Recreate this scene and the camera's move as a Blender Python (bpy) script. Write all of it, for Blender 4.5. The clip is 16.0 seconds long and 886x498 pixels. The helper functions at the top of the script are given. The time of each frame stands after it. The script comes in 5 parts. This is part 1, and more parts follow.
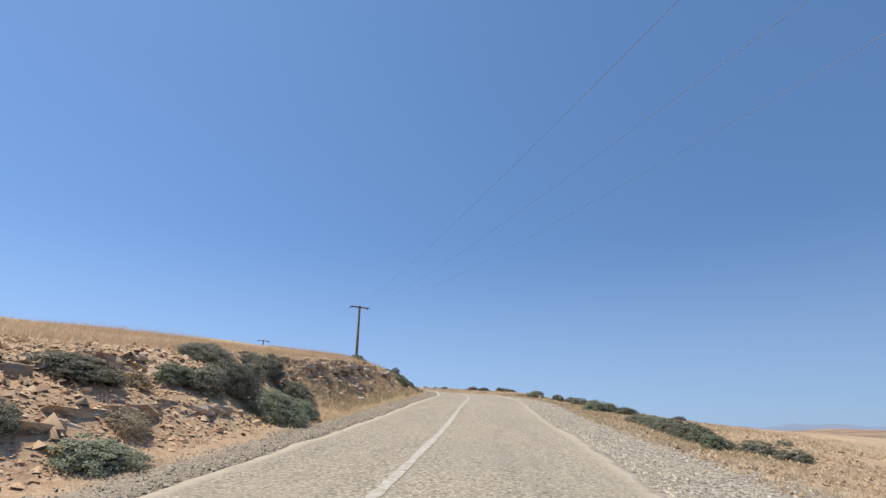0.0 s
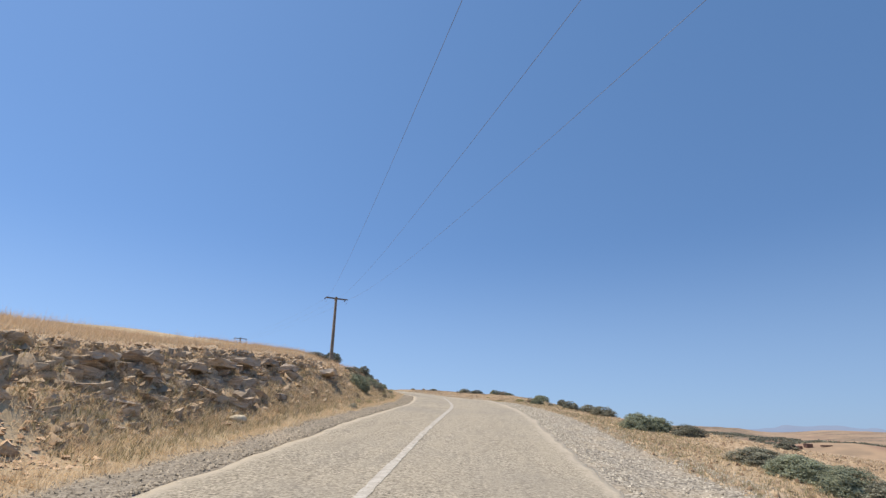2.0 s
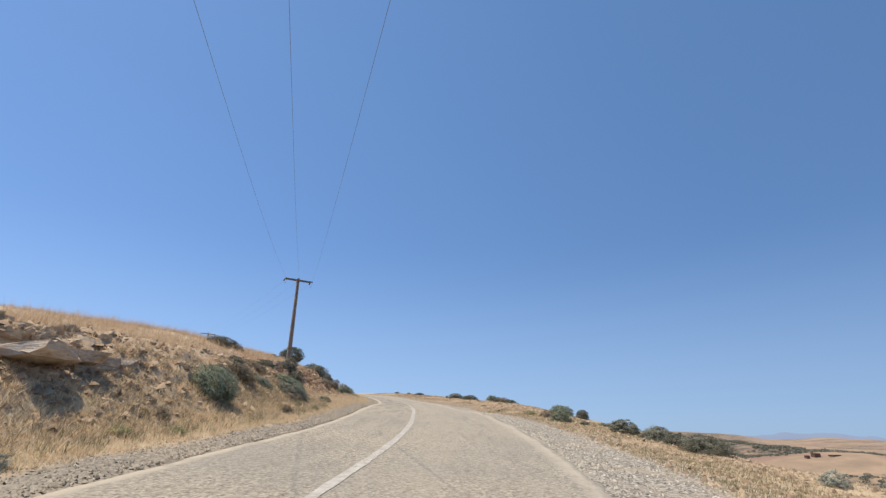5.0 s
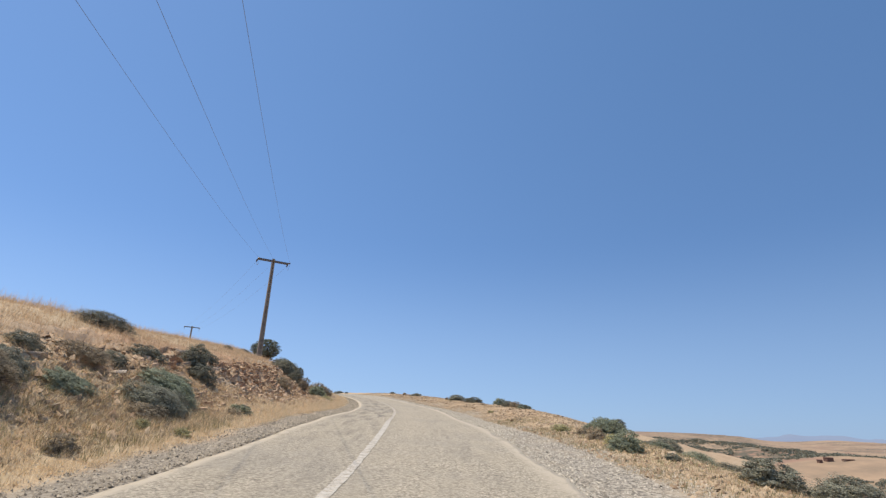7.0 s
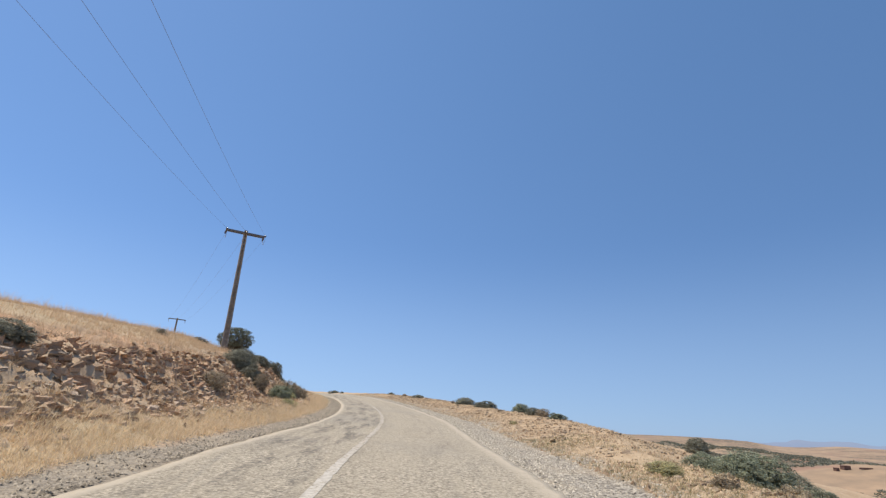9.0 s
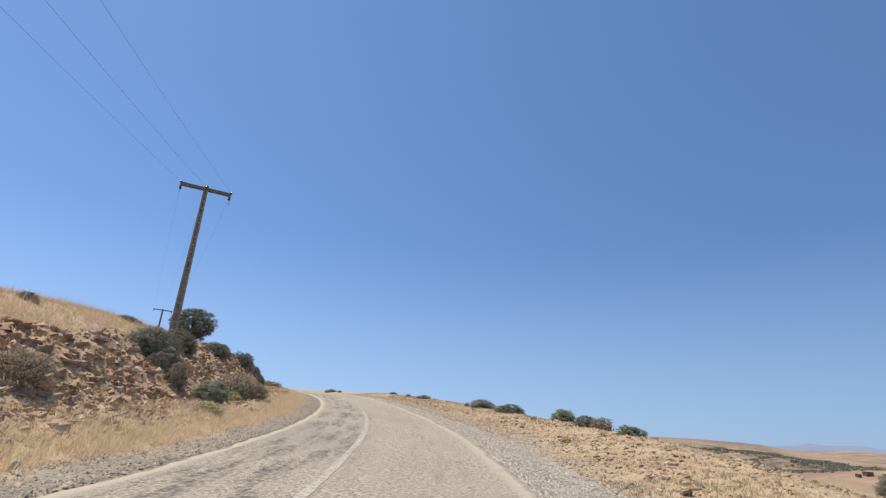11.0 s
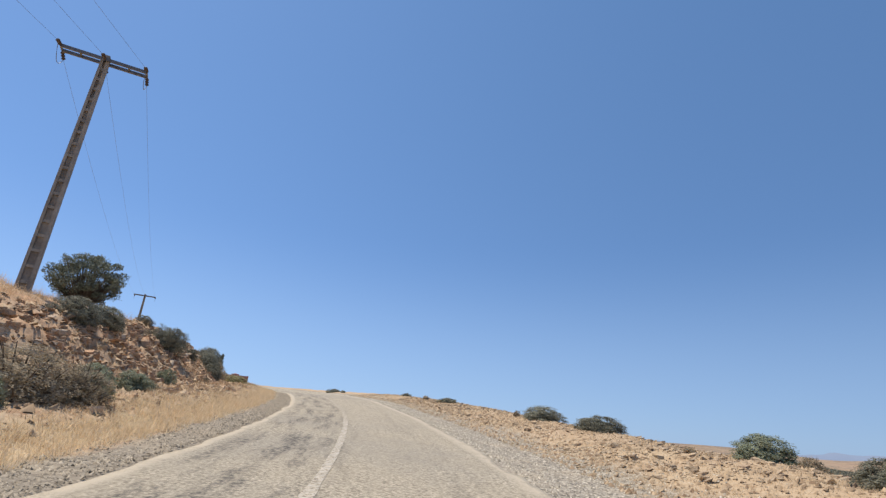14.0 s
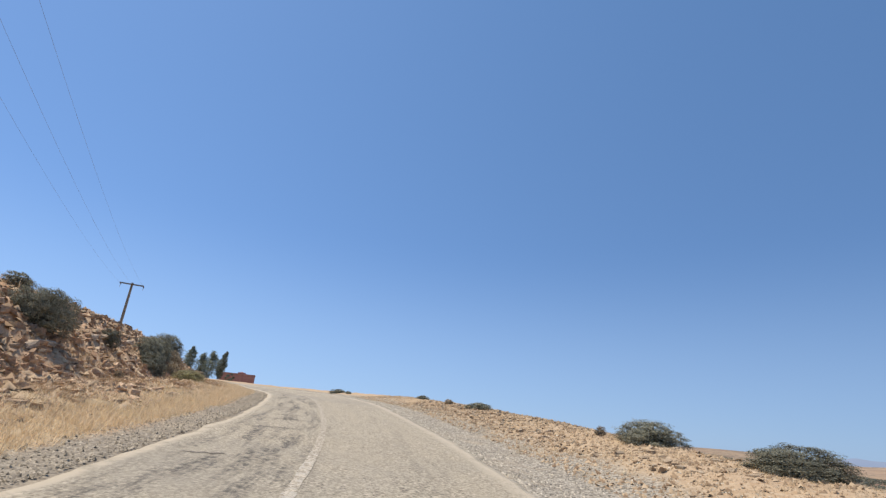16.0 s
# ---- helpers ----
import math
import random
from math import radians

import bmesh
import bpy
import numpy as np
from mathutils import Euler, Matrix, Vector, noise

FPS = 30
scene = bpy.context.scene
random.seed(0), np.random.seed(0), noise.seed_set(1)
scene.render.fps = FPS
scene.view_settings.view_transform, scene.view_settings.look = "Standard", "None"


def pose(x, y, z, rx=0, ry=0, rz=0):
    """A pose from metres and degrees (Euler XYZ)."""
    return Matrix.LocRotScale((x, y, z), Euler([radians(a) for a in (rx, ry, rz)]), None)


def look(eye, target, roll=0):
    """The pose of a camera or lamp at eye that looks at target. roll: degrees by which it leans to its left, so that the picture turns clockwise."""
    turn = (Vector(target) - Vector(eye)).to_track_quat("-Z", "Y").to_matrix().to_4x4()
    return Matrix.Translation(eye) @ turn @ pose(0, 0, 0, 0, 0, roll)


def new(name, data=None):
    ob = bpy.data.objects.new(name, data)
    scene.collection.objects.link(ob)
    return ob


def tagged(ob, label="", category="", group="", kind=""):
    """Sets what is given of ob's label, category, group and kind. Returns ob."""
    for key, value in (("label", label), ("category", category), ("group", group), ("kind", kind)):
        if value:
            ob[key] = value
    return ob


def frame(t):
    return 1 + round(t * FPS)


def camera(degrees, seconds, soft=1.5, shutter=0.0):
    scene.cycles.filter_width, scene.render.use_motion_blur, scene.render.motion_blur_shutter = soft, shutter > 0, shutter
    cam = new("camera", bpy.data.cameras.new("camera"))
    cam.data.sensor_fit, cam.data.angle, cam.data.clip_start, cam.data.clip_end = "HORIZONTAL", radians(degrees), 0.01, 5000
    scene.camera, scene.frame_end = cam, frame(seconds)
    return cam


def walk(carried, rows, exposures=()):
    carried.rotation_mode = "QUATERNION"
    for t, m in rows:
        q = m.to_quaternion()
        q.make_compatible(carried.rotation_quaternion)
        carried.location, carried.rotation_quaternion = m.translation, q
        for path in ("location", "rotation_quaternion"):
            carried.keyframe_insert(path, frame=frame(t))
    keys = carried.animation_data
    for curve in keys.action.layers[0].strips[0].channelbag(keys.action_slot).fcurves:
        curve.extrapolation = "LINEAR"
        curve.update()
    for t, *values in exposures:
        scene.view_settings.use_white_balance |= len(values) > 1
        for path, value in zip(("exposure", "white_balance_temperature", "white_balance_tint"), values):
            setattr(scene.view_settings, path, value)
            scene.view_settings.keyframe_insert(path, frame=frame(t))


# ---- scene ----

cam = camera(82.66, 16.0, soft=1.3)
PATH = [  # seconds, eye x, y, z, then yaw, pitch and roll in degrees
    (0.00, 0.00, -0.00, 1.30, 0.17, 19.40, 0.72),
    (0.50, 0.27, 2.64, 1.52, -0.12, 19.49, 0.65),
    (1.00, 0.53, 4.77, 1.73, -0.26, 19.49, 0.52),
    (1.50, 0.80, 7.38, 1.95, -0.33, 19.61, 0.77),
    (2.00, 1.05, 9.50, 2.17, -0.35, 19.51, 0.79),
    (2.50, 1.33, 12.01, 2.39, -0.41, 19.56, 0.87),
    (3.00, 1.45, 14.17, 2.56, -0.58, 19.64, 0.96),
    (3.50, 1.80, 16.63, 2.70, -0.52, 19.75, 1.08),
    (4.00, 1.97, 18.63, 2.88, -0.60, 19.80, 1.06),
    (4.85, 2.40, 22.27, 3.19, -0.53, 19.86, 1.32),
    (5.70, 2.74, 25.78, 3.55, -0.34, 19.81, 1.73),
    (6.50, 2.92, 29.25, 3.88, -0.14, 19.77, 2.00),
    (7.00, 3.00, 31.35, 4.08, -0.01, 19.72, 1.92),
    (7.50, 3.03, 33.78, 4.28, 0.09, 19.75, 2.14),
    (8.00, 3.05, 35.80, 4.45, 0.32, 19.75, 2.27),
    (8.50, 3.03, 38.15, 4.63, 0.52, 19.81, 2.52),
    (9.00, 2.97, 40.07, 4.82, 0.72, 19.71, 2.76),
    (9.85, 2.88, 43.78, 5.11, 1.05, 19.66, 3.06),
    (10.70, 2.74, 47.57, 5.35, 1.46, 19.64, 3.25),
    (11.50, 2.53, 51.10, 5.55, 2.00, 19.67, 3.51),
    (12.00, 2.40, 53.06, 5.67, 2.38, 19.71, 3.76),
    (12.50, 2.22, 55.46, 5.80, 2.79, 19.74, 3.93),
    (13.00, 1.99, 57.43, 5.91, 3.02, 19.75, 4.06),
    (13.50, 1.76, 59.39, 6.05, 3.29, 19.76, 4.18),
    (14.00, 1.43, 61.76, 6.20, 3.55, 19.74, 4.30),
    (14.50, 1.20, 63.71, 6.35, 3.85, 19.68, 4.41),
    (15.00, 0.92, 66.04, 6.52, 4.28, 19.70, 4.62),
    (15.50, 0.49, 68.16, 6.66, 4.58, 19.65, 4.60),
    (16.00, 0.14, 70.40, 6.82, 5.02, 19.72, 4.89),
]


def aim(x, y, z, yaw, pitch, roll):
    a, b = radians(yaw), radians(pitch)
    way = Vector((-math.sin(a) * math.cos(b), math.cos(a) * math.cos(b), math.sin(b)))
    eye = Vector((x, y, z))
    return look(eye, eye + way, roll)


EXPOSURE, KELVIN, TINT = 0.12, 6500, 10
walk(cam, [(r[0], aim(*r[1:])) for r in PATH], exposures=[(0.0, EXPOSURE, KELVIN, TINT), (16.0, EXPOSURE, KELVIN, TINT)])

# ---- light: clear midday sky, high sun to the left and ahead, behind the bank ----
SUN_ELEVATION, SUN_AZIMUTH = 68.0, -74.0  # degrees; azimuth clockwise from +y
world = bpy.data.worlds.new("sky")
scene.world = world
world.use_nodes = True
wn = world.node_tree.nodes
sky = wn.new("ShaderNodeTexSky")
sky.sky_type = "NISHITA"
sky.sun_disc = False
sky.sun_elevation, sky.sun_rotation = radians(SUN_ELEVATION), radians(SUN_AZIMUTH)
sky.altitude, sky.air_density, sky.dust_density, sky.ozone_density = 400.0, 0.6, 0.4, 3.0
wn["Background"].inputs["Strength"].default_value = 0.15
veil = wn.new("ShaderNodeMix")  # thin even haze over the clear sky
veil.data_type = "RGBA"
veil.inputs[0].default_value = 0.45
veil.inputs[7].default_value = (1.0, 2.35, 5.0, 1)
world.node_tree.links.new(sky.outputs["Color"], veil.inputs[6])
# the haze is thicker and brighter on the sun's side
where = wn.new("ShaderNodeTexCoord")
parts_ = wn.new("ShaderNodeSeparateXYZ")
side = wn.new("ShaderNodeMapRange")
side.inputs["From Min"].default_value, side.inputs["From Max"].default_value = -1.0, 1.0
side.inputs["To Min"].default_value, side.inputs["To Max"].default_value = 1.13, 0.75
glow = wn.new("ShaderNodeVectorMath")
glow.operation = "SCALE"
world.node_tree.links.new(where.outputs["Generated"], parts_.inputs[0])
world.node_tree.links.new(parts_.outputs[0], side.inputs["Value"])
low = wn.new("ShaderNodeMapRange")
low.interpolation_type = "SMOOTHSTEP"
low.inputs["From Min"].default_value, low.inputs["From Max"].default_value = -0.02, 0.36
low.inputs["To Min"].default_value, low.inputs["To Max"].default_value = 0.68, 0.0
dusty = wn.new("ShaderNodeMix")  # dusty air along the horizon
dusty.data_type = "RGBA"
dusty.inputs[7].default_value = (2.4, 3.5, 5.15, 1)
world.node_tree.links.new(parts_.outputs[2], low.inputs["Value"])
world.node_tree.links.new(low.outputs["Result"], dusty.inputs[0])
world.node_tree.links.new(veil.outputs[2], dusty.inputs[6])
world.node_tree.links.new(dusty.outputs[2], glow.inputs[0])
world.node_tree.links.new(side.outputs["Result"], glow.inputs["Scale"])
world.node_tree.links.new(glow.outputs[0], wn["Background"].inputs["Color"])
sun = new("sun", bpy.data.lights.new("sun", "SUN"))
sun.data.energy, sun.data.angle, sun.data.color = 3.9, radians(0.53), (1.0, 0.91, 0.77)
e, a = radians(SUN_ELEVATION), radians(SUN_AZIMUTH)
sun_way = Vector((math.sin(a) * math.cos(e), math.cos(a) * math.cos(e), math.sin(e)))
sun.matrix_world = look(sun_way * 60, (0, 0, 0))


# ---- noise on arrays ----
TABLE = np.random.default_rng(7).random((256, 256))


def value_noise(x, y):
    x, y = np.broadcast_arrays(np.asarray(x, float), np.asarray(y, float))
    i, j = np.floor(x).astype(int), np.floor(y).astype(int)
    u, v = x - i, y - j
    u, v = u * u * (3 - 2 * u), v * v * (3 - 2 * v)
    g = lambda p, q: TABLE[p % 256, q % 256]
    return (g(i, j) * (1 - u) + g(i + 1, j) * u) * (1 - v) + (g(i, j + 1) * (1 - u) + g(i + 1, j + 1) * u) * v


def fbm(x, y, octaves=4, gain=0.5):
    """Fractal noise, about -1 to 1."""
    total, amp, norm = 0.0, 1.0, 0.0
    for k in range(octaves):
        total = total + amp * (2 * value_noise(np.asarray(x) * 2**k + 17.3 * k, np.asarray(y) * 2**k + 9.1 * k) - 1)
        norm += amp
        amp *= gain
    return total / norm


def step(a, b, x):
    u = np.clip((np.asarray(x, float) - a) / (b - a), 0, 1)
    return u * u * (3 - 2 * u)


# ---- the road's line: heading, height and crossfall along its length ----
KNOT = [-60, -30, 0, 10, 20, 30, 40, 50, 60, 70, 80, 90, 100, 110, 120, 130, 140, 150, 200, 250, 320]
HEADING = [-14, -13.5, -12.3, -6.0, -4.4, -5.3, -0.1, 3.3, 3.8, 8.6, 12.9, 18.0, 21.5, 23.4, 25.2, 26.9, 28.7, 30.4, 46, 52, 54]
HEIGHT = [-5.4, -2.9, -0.157, 0.791, 1.63, 2.56, 3.355, 4.174, 4.728, 5.42, 6.174, 6.971, 7.75, 8.3, 8.8, 9.3, 9.8, 10.35, 13.1, 15.9, 17.5]
FALL = [-0.03, -0.04, -0.043, -0.037, -0.046, -0.050, -0.034, -0.032, -0.044, -0.031, -0.036, -0.018, 0.016, 0.045, 0.06, 0.06, 0.06, 0.06, 0.03, 0.0, 0.0]
HALF_LEFT, HALF_RIGHT = 2.155, 3.16
LINE = np.arange(-60, 320.01, 0.5)


def smooth_through(values):
    k, v = np.array(KNOT, float), np.array(values, float)
    m = np.gradient(v, k)
    i = np.clip(np.searchsorted(k, LINE, side="right") - 1, 0, len(k) - 2)
    h = k[i + 1] - k[i]
    u = (LINE - k[i]) / h
    return ((2 * u**3 - 3 * u**2 + 1) * v[i] + (u**3 - 2 * u**2 + u) * h * m[i]
            + (-2 * u**3 + 3 * u**2) * v[i + 1] + (u**3 - u**2) * h * m[i + 1])


TURN, RISE, TILT = np.radians(smooth_through(HEADING)), smooth_through(HEIGHT), smooth_through(FALL)
mid = (TURN[1:] + TURN[:-1]) / 2
LX, LY = np.r_[0, np.cumsum(-0.5 * np.sin(mid))], np.r_[0, np.cumsum(0.5 * np.cos(mid))]
zero = int(np.argmin(abs(LINE)))
LX, LY = LX - LX[zero] - 2.03, LY - LY[zero] - 2.0


def line_at(s):
    """Place, heading, height and crossfall of the centre line at s, which runs straight on past both ends."""
    s = np.asarray(s, float)
    c = np.clip(s, LINE[0], LINE[-1])
    t = np.interp(c, LINE, TURN)
    more = s - c
    x, y = np.interp(c, LINE, LX) - more * np.sin(t), np.interp(c, LINE, LY) + more * np.cos(t)
    return x, y, t, np.interp(c, LINE, RISE), np.interp(c, LINE, TILT)


FAR_LEFT, FAR_RIGHT, FAR_TURN = -40.0, 60.0, radians(15)


def plan(s, d):
    """World x, y of the point d metres to the right of the line at s."""
    x, y, t, _, _ = line_at(s)
    near = np.clip(d, FAR_LEFT, FAR_RIGHT)
    more = d - near
    return x + near * np.cos(t) + more * math.cos(FAR_TURN), y + near * np.sin(t) + more * math.sin(FAR_TURN)


def road_of(x, y):
    """s and d of a world place near the road."""
    k = int(np.argmin((LX - x) ** 2 + (LY - y) ** 2))
    s, t = LINE[k], TURN[k]
    s = s + (-(x - LX[k]) * math.sin(t) + (y - LY[k]) * math.cos(t))
    return s, (x - LX[k]) * math.cos(t) + (y - LY[k]) * math.sin(t)


def rows_at(s, table):
    return np.interp(s, [r[0] for r in table], [r[1] for r in table])


BANK_HIGH = [(-60, 1.2), (-10, 1.5), (5, 1.62), (15, 1.68), (30, 1.78), (38, 1.88), (45, 1.65), (55, 1.8), (65, 2.1), (75, 2.3), (88, 2.65), (97, 2.6), (105, 2.25), (112, 1.8), (120, 1.15), (130, 0.6), (170, 0.2)]
BANK_TOE = [(-60, -3.6), (14, -3.6), (20, -4.1), (30, -4.0), (44, -4.3), (60, -5.0), (75, -5.4), (84, -5.9), (95, -6.1), (110, -6.0), (170, -6)]
BANK_TOP = [(-60, -7.6), (12, -7.4), (19, -6.2), (26, -6.2), (34, -6.6), (40, -6.7), (46, -6.9), (60, -7.7), (78, -8.8), (95, -9.2), (110, -9.4), (170, -10)]
RIM = [(-60, -0.6), (10, -0.45), (22, -0.35), (35, -0.45), (44, -0.2), (50, 0.02), (58, 0.15), (64, 0.3), (72, 0.42), (86, 0.42), (100, 0.35), (115, 0.35), (160, 0.3)]
DROP = [(-60, 0.03), (22, 0.03), (34, 0.14), (42, 0.30), (54, 0.30), (64, 0.17), (90, 0.13), (110, 0.09), (160, 0.05), (300, 0.02)]


def upland(x, y):
    """Height of the upland across the valley, and how much a place lies on its scrubby front."""
    u, v = (x - 292) * 0.87 - (y - 615) * 0.5, (x - 292) * 0.5 + (y - 615) * 0.87
    v = v + 30 * fbm(x / 70, y / 70, 3)
    front = step(-165, -100, v) * step(60, 15, v) * step(-120, -60, u) * step(200, 150, u)
    return (25 + 5 * fbm(x / 55, y / 55, 3)) * step(175, -20, u) * step(-95, 15, v), front


def ground_parts(s, d):
    """Height of the ground, and the share of bank in it."""
    s, d = np.broadcast_arrays(np.asarray(s, float), np.asarray(d, float))
    x, y = plan(s, d)
    _, _, _, zr, fall = line_at(s)
    road = zr + np.clip(d, -3.6, 4.5) * fall * (1 - step(120, 200, s) * 0.5)
    toe, top, high = rows_at(s, BANK_TOE), rows_at(s, BANK_TOP), rows_at(s, BANK_HIGH)
    # left: gravel, grassy verge, bank, rising field
    verge = 0.42 * step(-3.0, -5.0, d) * step(-10, 5, s)
    u = np.clip((toe - d) / (toe - top), 0, 1)
    steep = np.interp(u, [0, 0.12, 0.5, 0.8, 1.0], [0, 0.1, 0.6, 0.9, 1.0])
    cliff = step(18, 19.5, s) * step(29.5, 27, s)
    steep = steep + 0.7 * cliff * (np.interp(u, [0, 0.15, 0.40, 0.60, 0.8, 1.0], [0, 0.13, 0.40, 0.68, 0.88, 1.0]) - steep)
    out = np.maximum(top - d, 0)
    field = 0.25 * np.minimum(out, 3) * step(38, 46, s) * step(90, 76, s) + 0.125 * np.minimum(out, 14) + 0.06 * np.clip(out - 14, 0, 40) - 0.02 * np.clip(out - 54, 0, 600)
    field = field * (1 - 0.5 * step(95, 150, s))
    left = verge + (high - verge) * steep + field
    left = left + step(-2.4, -3.2, d) * 0.05 * fbm(x * 0.9, y * 0.9, 3) + step(0, 8, out) * 0.35 * fbm(x * 0.07 + 3, y * 0.07, 3)
    # right: gravel, low rim, slope to the valley
    rim = rows_at(s, RIM)
    v = np.maximum(d - 9.0 + 1.7 * step(36, 42, s) * step(62, 56, s), 0)
    right = -0.08 * step(3.2, 4.2, d) + (rim + 0.08 - np.clip(d, -3.6, 4.5) * fall * 0) * step(4.6, 8.6, d)
    right = right - rows_at(s, DROP) * v - 0.0012 * np.minimum(v, 60) ** 2 * step(24, 40, s) * (1 - step(100, 160, s))
    right = right + step(3.6, 6, d) * (0.07 + 0.05 * step(42, 55, s) * step(5.5, 7, d)) * fbm(x * 0.8 + 5, y * 0.8, 4) + 0.05 * step(42, 55, s) * step(5.5, 7, d) * fbm(x * 2.3, y * 2.3 + 4, 3) + step(6, 16, d) * 0.25 * fbm(x * 0.12, y * 0.12 + 8, 3)
    near = road + np.where(d < 0, left, right)
    # the valley and the far country
    r = np.hypot(x, y)
    valley = -22 + 11 * fbm(x / 210 + 1.5, y / 210 + 4.2, 5)
    valley = valley + 17 * np.exp(-(((x - 345) / 110) ** 2 + ((y - 455) / 130) ** 2))
    valley = valley + upland(x, y)[0] + step(180, 320, r) * 3.5 * fbm(x / 75 + 9, y / 75, 3)
    valley = valley + step(900, 3200, r) * (20 + 22 * fbm(x / 500, y / 500 + 2, 4))
    far_share = np.where(d > 0, step(22, 90, d), step(90, 500, -d)) * 1.0
    far_share = np.maximum(far_share, step(330, 900, s))
    z = near * (1 - far_share) + valley * far_share
    # broken strata: the bank's face rises in uneven ledges
    bank = step(0.15, 0.5, u) * step(8.0, 3.0, out * 4) * step(135, 105, s) * (d < 0)
    rel = z - zr
    ledge = fbm(s * 0.8, np.floor(rel * 5.5 + 0.8 * fbm(s * 0.4, d * 0.4, 2)) * 3.7, 4, 0.65) * 0.26 + fbm(s * 3.1, rel * 7, 3) * 0.12
    z = z + bank * (ledge + 0.10 * fbm(s * 1.4, d * 2.5, 4) + 0.06 * fbm(s * 4, d * 5, 3, 0.7))
    return z, bank


def ground_z(s, d):
    return ground_parts(s, d)[0]


def place(s, d, sink=0.0):
    x, y = plan(float(s), float(d))
    return Vector((float(x), float(y), float(ground_z(s, d)) - sink))


# ---- materials ----
def material(name, rough=0.9):
    m = bpy.data.materials.new(name)
    m.use_nodes = True
    m.node_tree.nodes["Principled BSDF"].inputs["Roughness"].default_value = rough
    m.node_tree.nodes["Principled BSDF"].inputs["Specular IOR Level"].default_value = 0.25
    return m, m.node_tree.nodes, m.node_tree.links


def mixed(nodes, links, share, a, b):
    n = nodes.new("ShaderNodeMix")
    n.data_type = "RGBA"
    for slot, v in ((0, share), (6, a), (7, b)):
        if isinstance(v, (int, float)):
            n.inputs[slot].default_value = v
        elif isinstance(v, tuple):
            n.inputs[slot].default_value = (*v, 1)
        else:
            links.new(v, n.inputs[slot])
    return n.outputs[2]


def noisy(nodes, links, scale, detail=4, rough=0.6, low=0.35, high=0.65, vector=None, kind="noise"):
    """A noise field in world metres, stretched between low and high to 0..1."""
    if vector is None:
        g = nodes.new("ShaderNodeNewGeometry")
        vector = g.outputs["Position"]
    if kind == "noise":
        n = nodes.new("ShaderNodeTexNoise")
        n.inputs["Detail"].default_value, n.inputs["Roughness"].default_value = detail, rough
        n.inputs["Scale"].default_value = scale
        out = n.outputs["Fac"]
    else:
        n = nodes.new("ShaderNodeTexVoronoi")
        n.inputs["Scale"].default_value = scale
        out = n.outputs["Distance"] if kind == "cells" else n.outputs["Color"]
    links.new(vector, n.inputs["Vector"])
    ramp = nodes.new("ShaderNodeMapRange")
    ramp.inputs["From Min"].default_value, ramp.inputs["From Max"].default_value = low, high
    links.new(out, ramp.inputs["Value"])
    return ramp.outputs["Result"]


def attribute(nodes, name):
    n = nodes.new("ShaderNodeAttribute")
    n.attribute_name = name
    return n.outputs["Fac"]


def math_node(nodes, links, op, a, b=0.5, clamp=False):
    n = nodes.new("ShaderNodeMath")
    n.operation, n.use_clamp = op, clamp
    for k, v in enumerate((a, b)):
        if isinstance(v, (int, float)):
            n.inputs[k].default_value = v
        else:
            links.new(v, n.inputs[k])
    return n.outputs[0]


def bumped(nodes, links, height, strength=0.5, distance=0.02):
    b = nodes.new("ShaderNodeBump")
    b.inputs["Strength"].default_value, b.inputs["Distance"].default_value = strength, distance
    links.new(height, b.inputs["Height"])
    links.new(b.outputs["Normal"], nodes["Principled BSDF"].inputs["Normal"])


def coloured(nodes, links, socket):
    links.new(socket, nodes["Principled BSDF"].inputs["Base Color"])


def plain_material(name, dark, light, scale=6.0, rough=0.9, metal=0.0, bump=0.3, depth=0.01, per_object=False):
    m, n, l = material(name, rough)
    n["Principled BSDF"].inputs["Metallic"].default_value = metal
    share = noisy(n, l, scale, 6, 0.65)
    coloured(n, l, mixed(n, l, share, dark, light))
    bumped(n, l, noisy(n, l, scale * 5, 5), bump, depth)
    return m


def leaf_material(name, dark, light, rough=0.7, through_light=0.48, patchy=0.0):
    """Leaves, blades or chips, each with a tint of its own; patchy adds darker and paler clumps."""
    m, n, l = material(name, rough)
    g = n.new("ShaderNodeNewGeometry")
    o = n.new("ShaderNodeObjectInfo")
    c = mixed(n, l, g.outputs["Random Per Island"], dark, light)
    hue = n.new("ShaderNodeHueSaturation")
    l.new(c, hue.inputs["Color"])
    v = n.new("ShaderNodeMapRange")
    v.inputs["To Min"].default_value, v.inputs["To Max"].default_value = 0.8, 1.2
    l.new(o.outputs["Random"], v.inputs["Value"])
    value = v.outputs["Result"]
    if patchy:
        clump = math_node(n, l, "MULTIPLY", noisy(n, l, 5.0, 4, 0.6, 0.3, 0.7), 2 * patchy)
        value = math_node(n, l, "MULTIPLY", value, math_node(n, l, "ADD", clump, 1 - patchy))
    l.new(value, hue.inputs["Value"])
    coloured(n, l, hue.outputs["Color"])
    if through_light:
        t = n.new("ShaderNodeBsdfTranslucent")
        l.new(hue.outputs["Color"], t.inputs["Color"])
        both = n.new("ShaderNodeMixShader")
        both.inputs[0].default_value = through_light
        l.new(n["Principled BSDF"].outputs[0], both.inputs[1])
        l.new(t.outputs[0], both.inputs[2])
        l.new(both.outputs[0], n["Material Output"].inputs["Surface"])
    return m


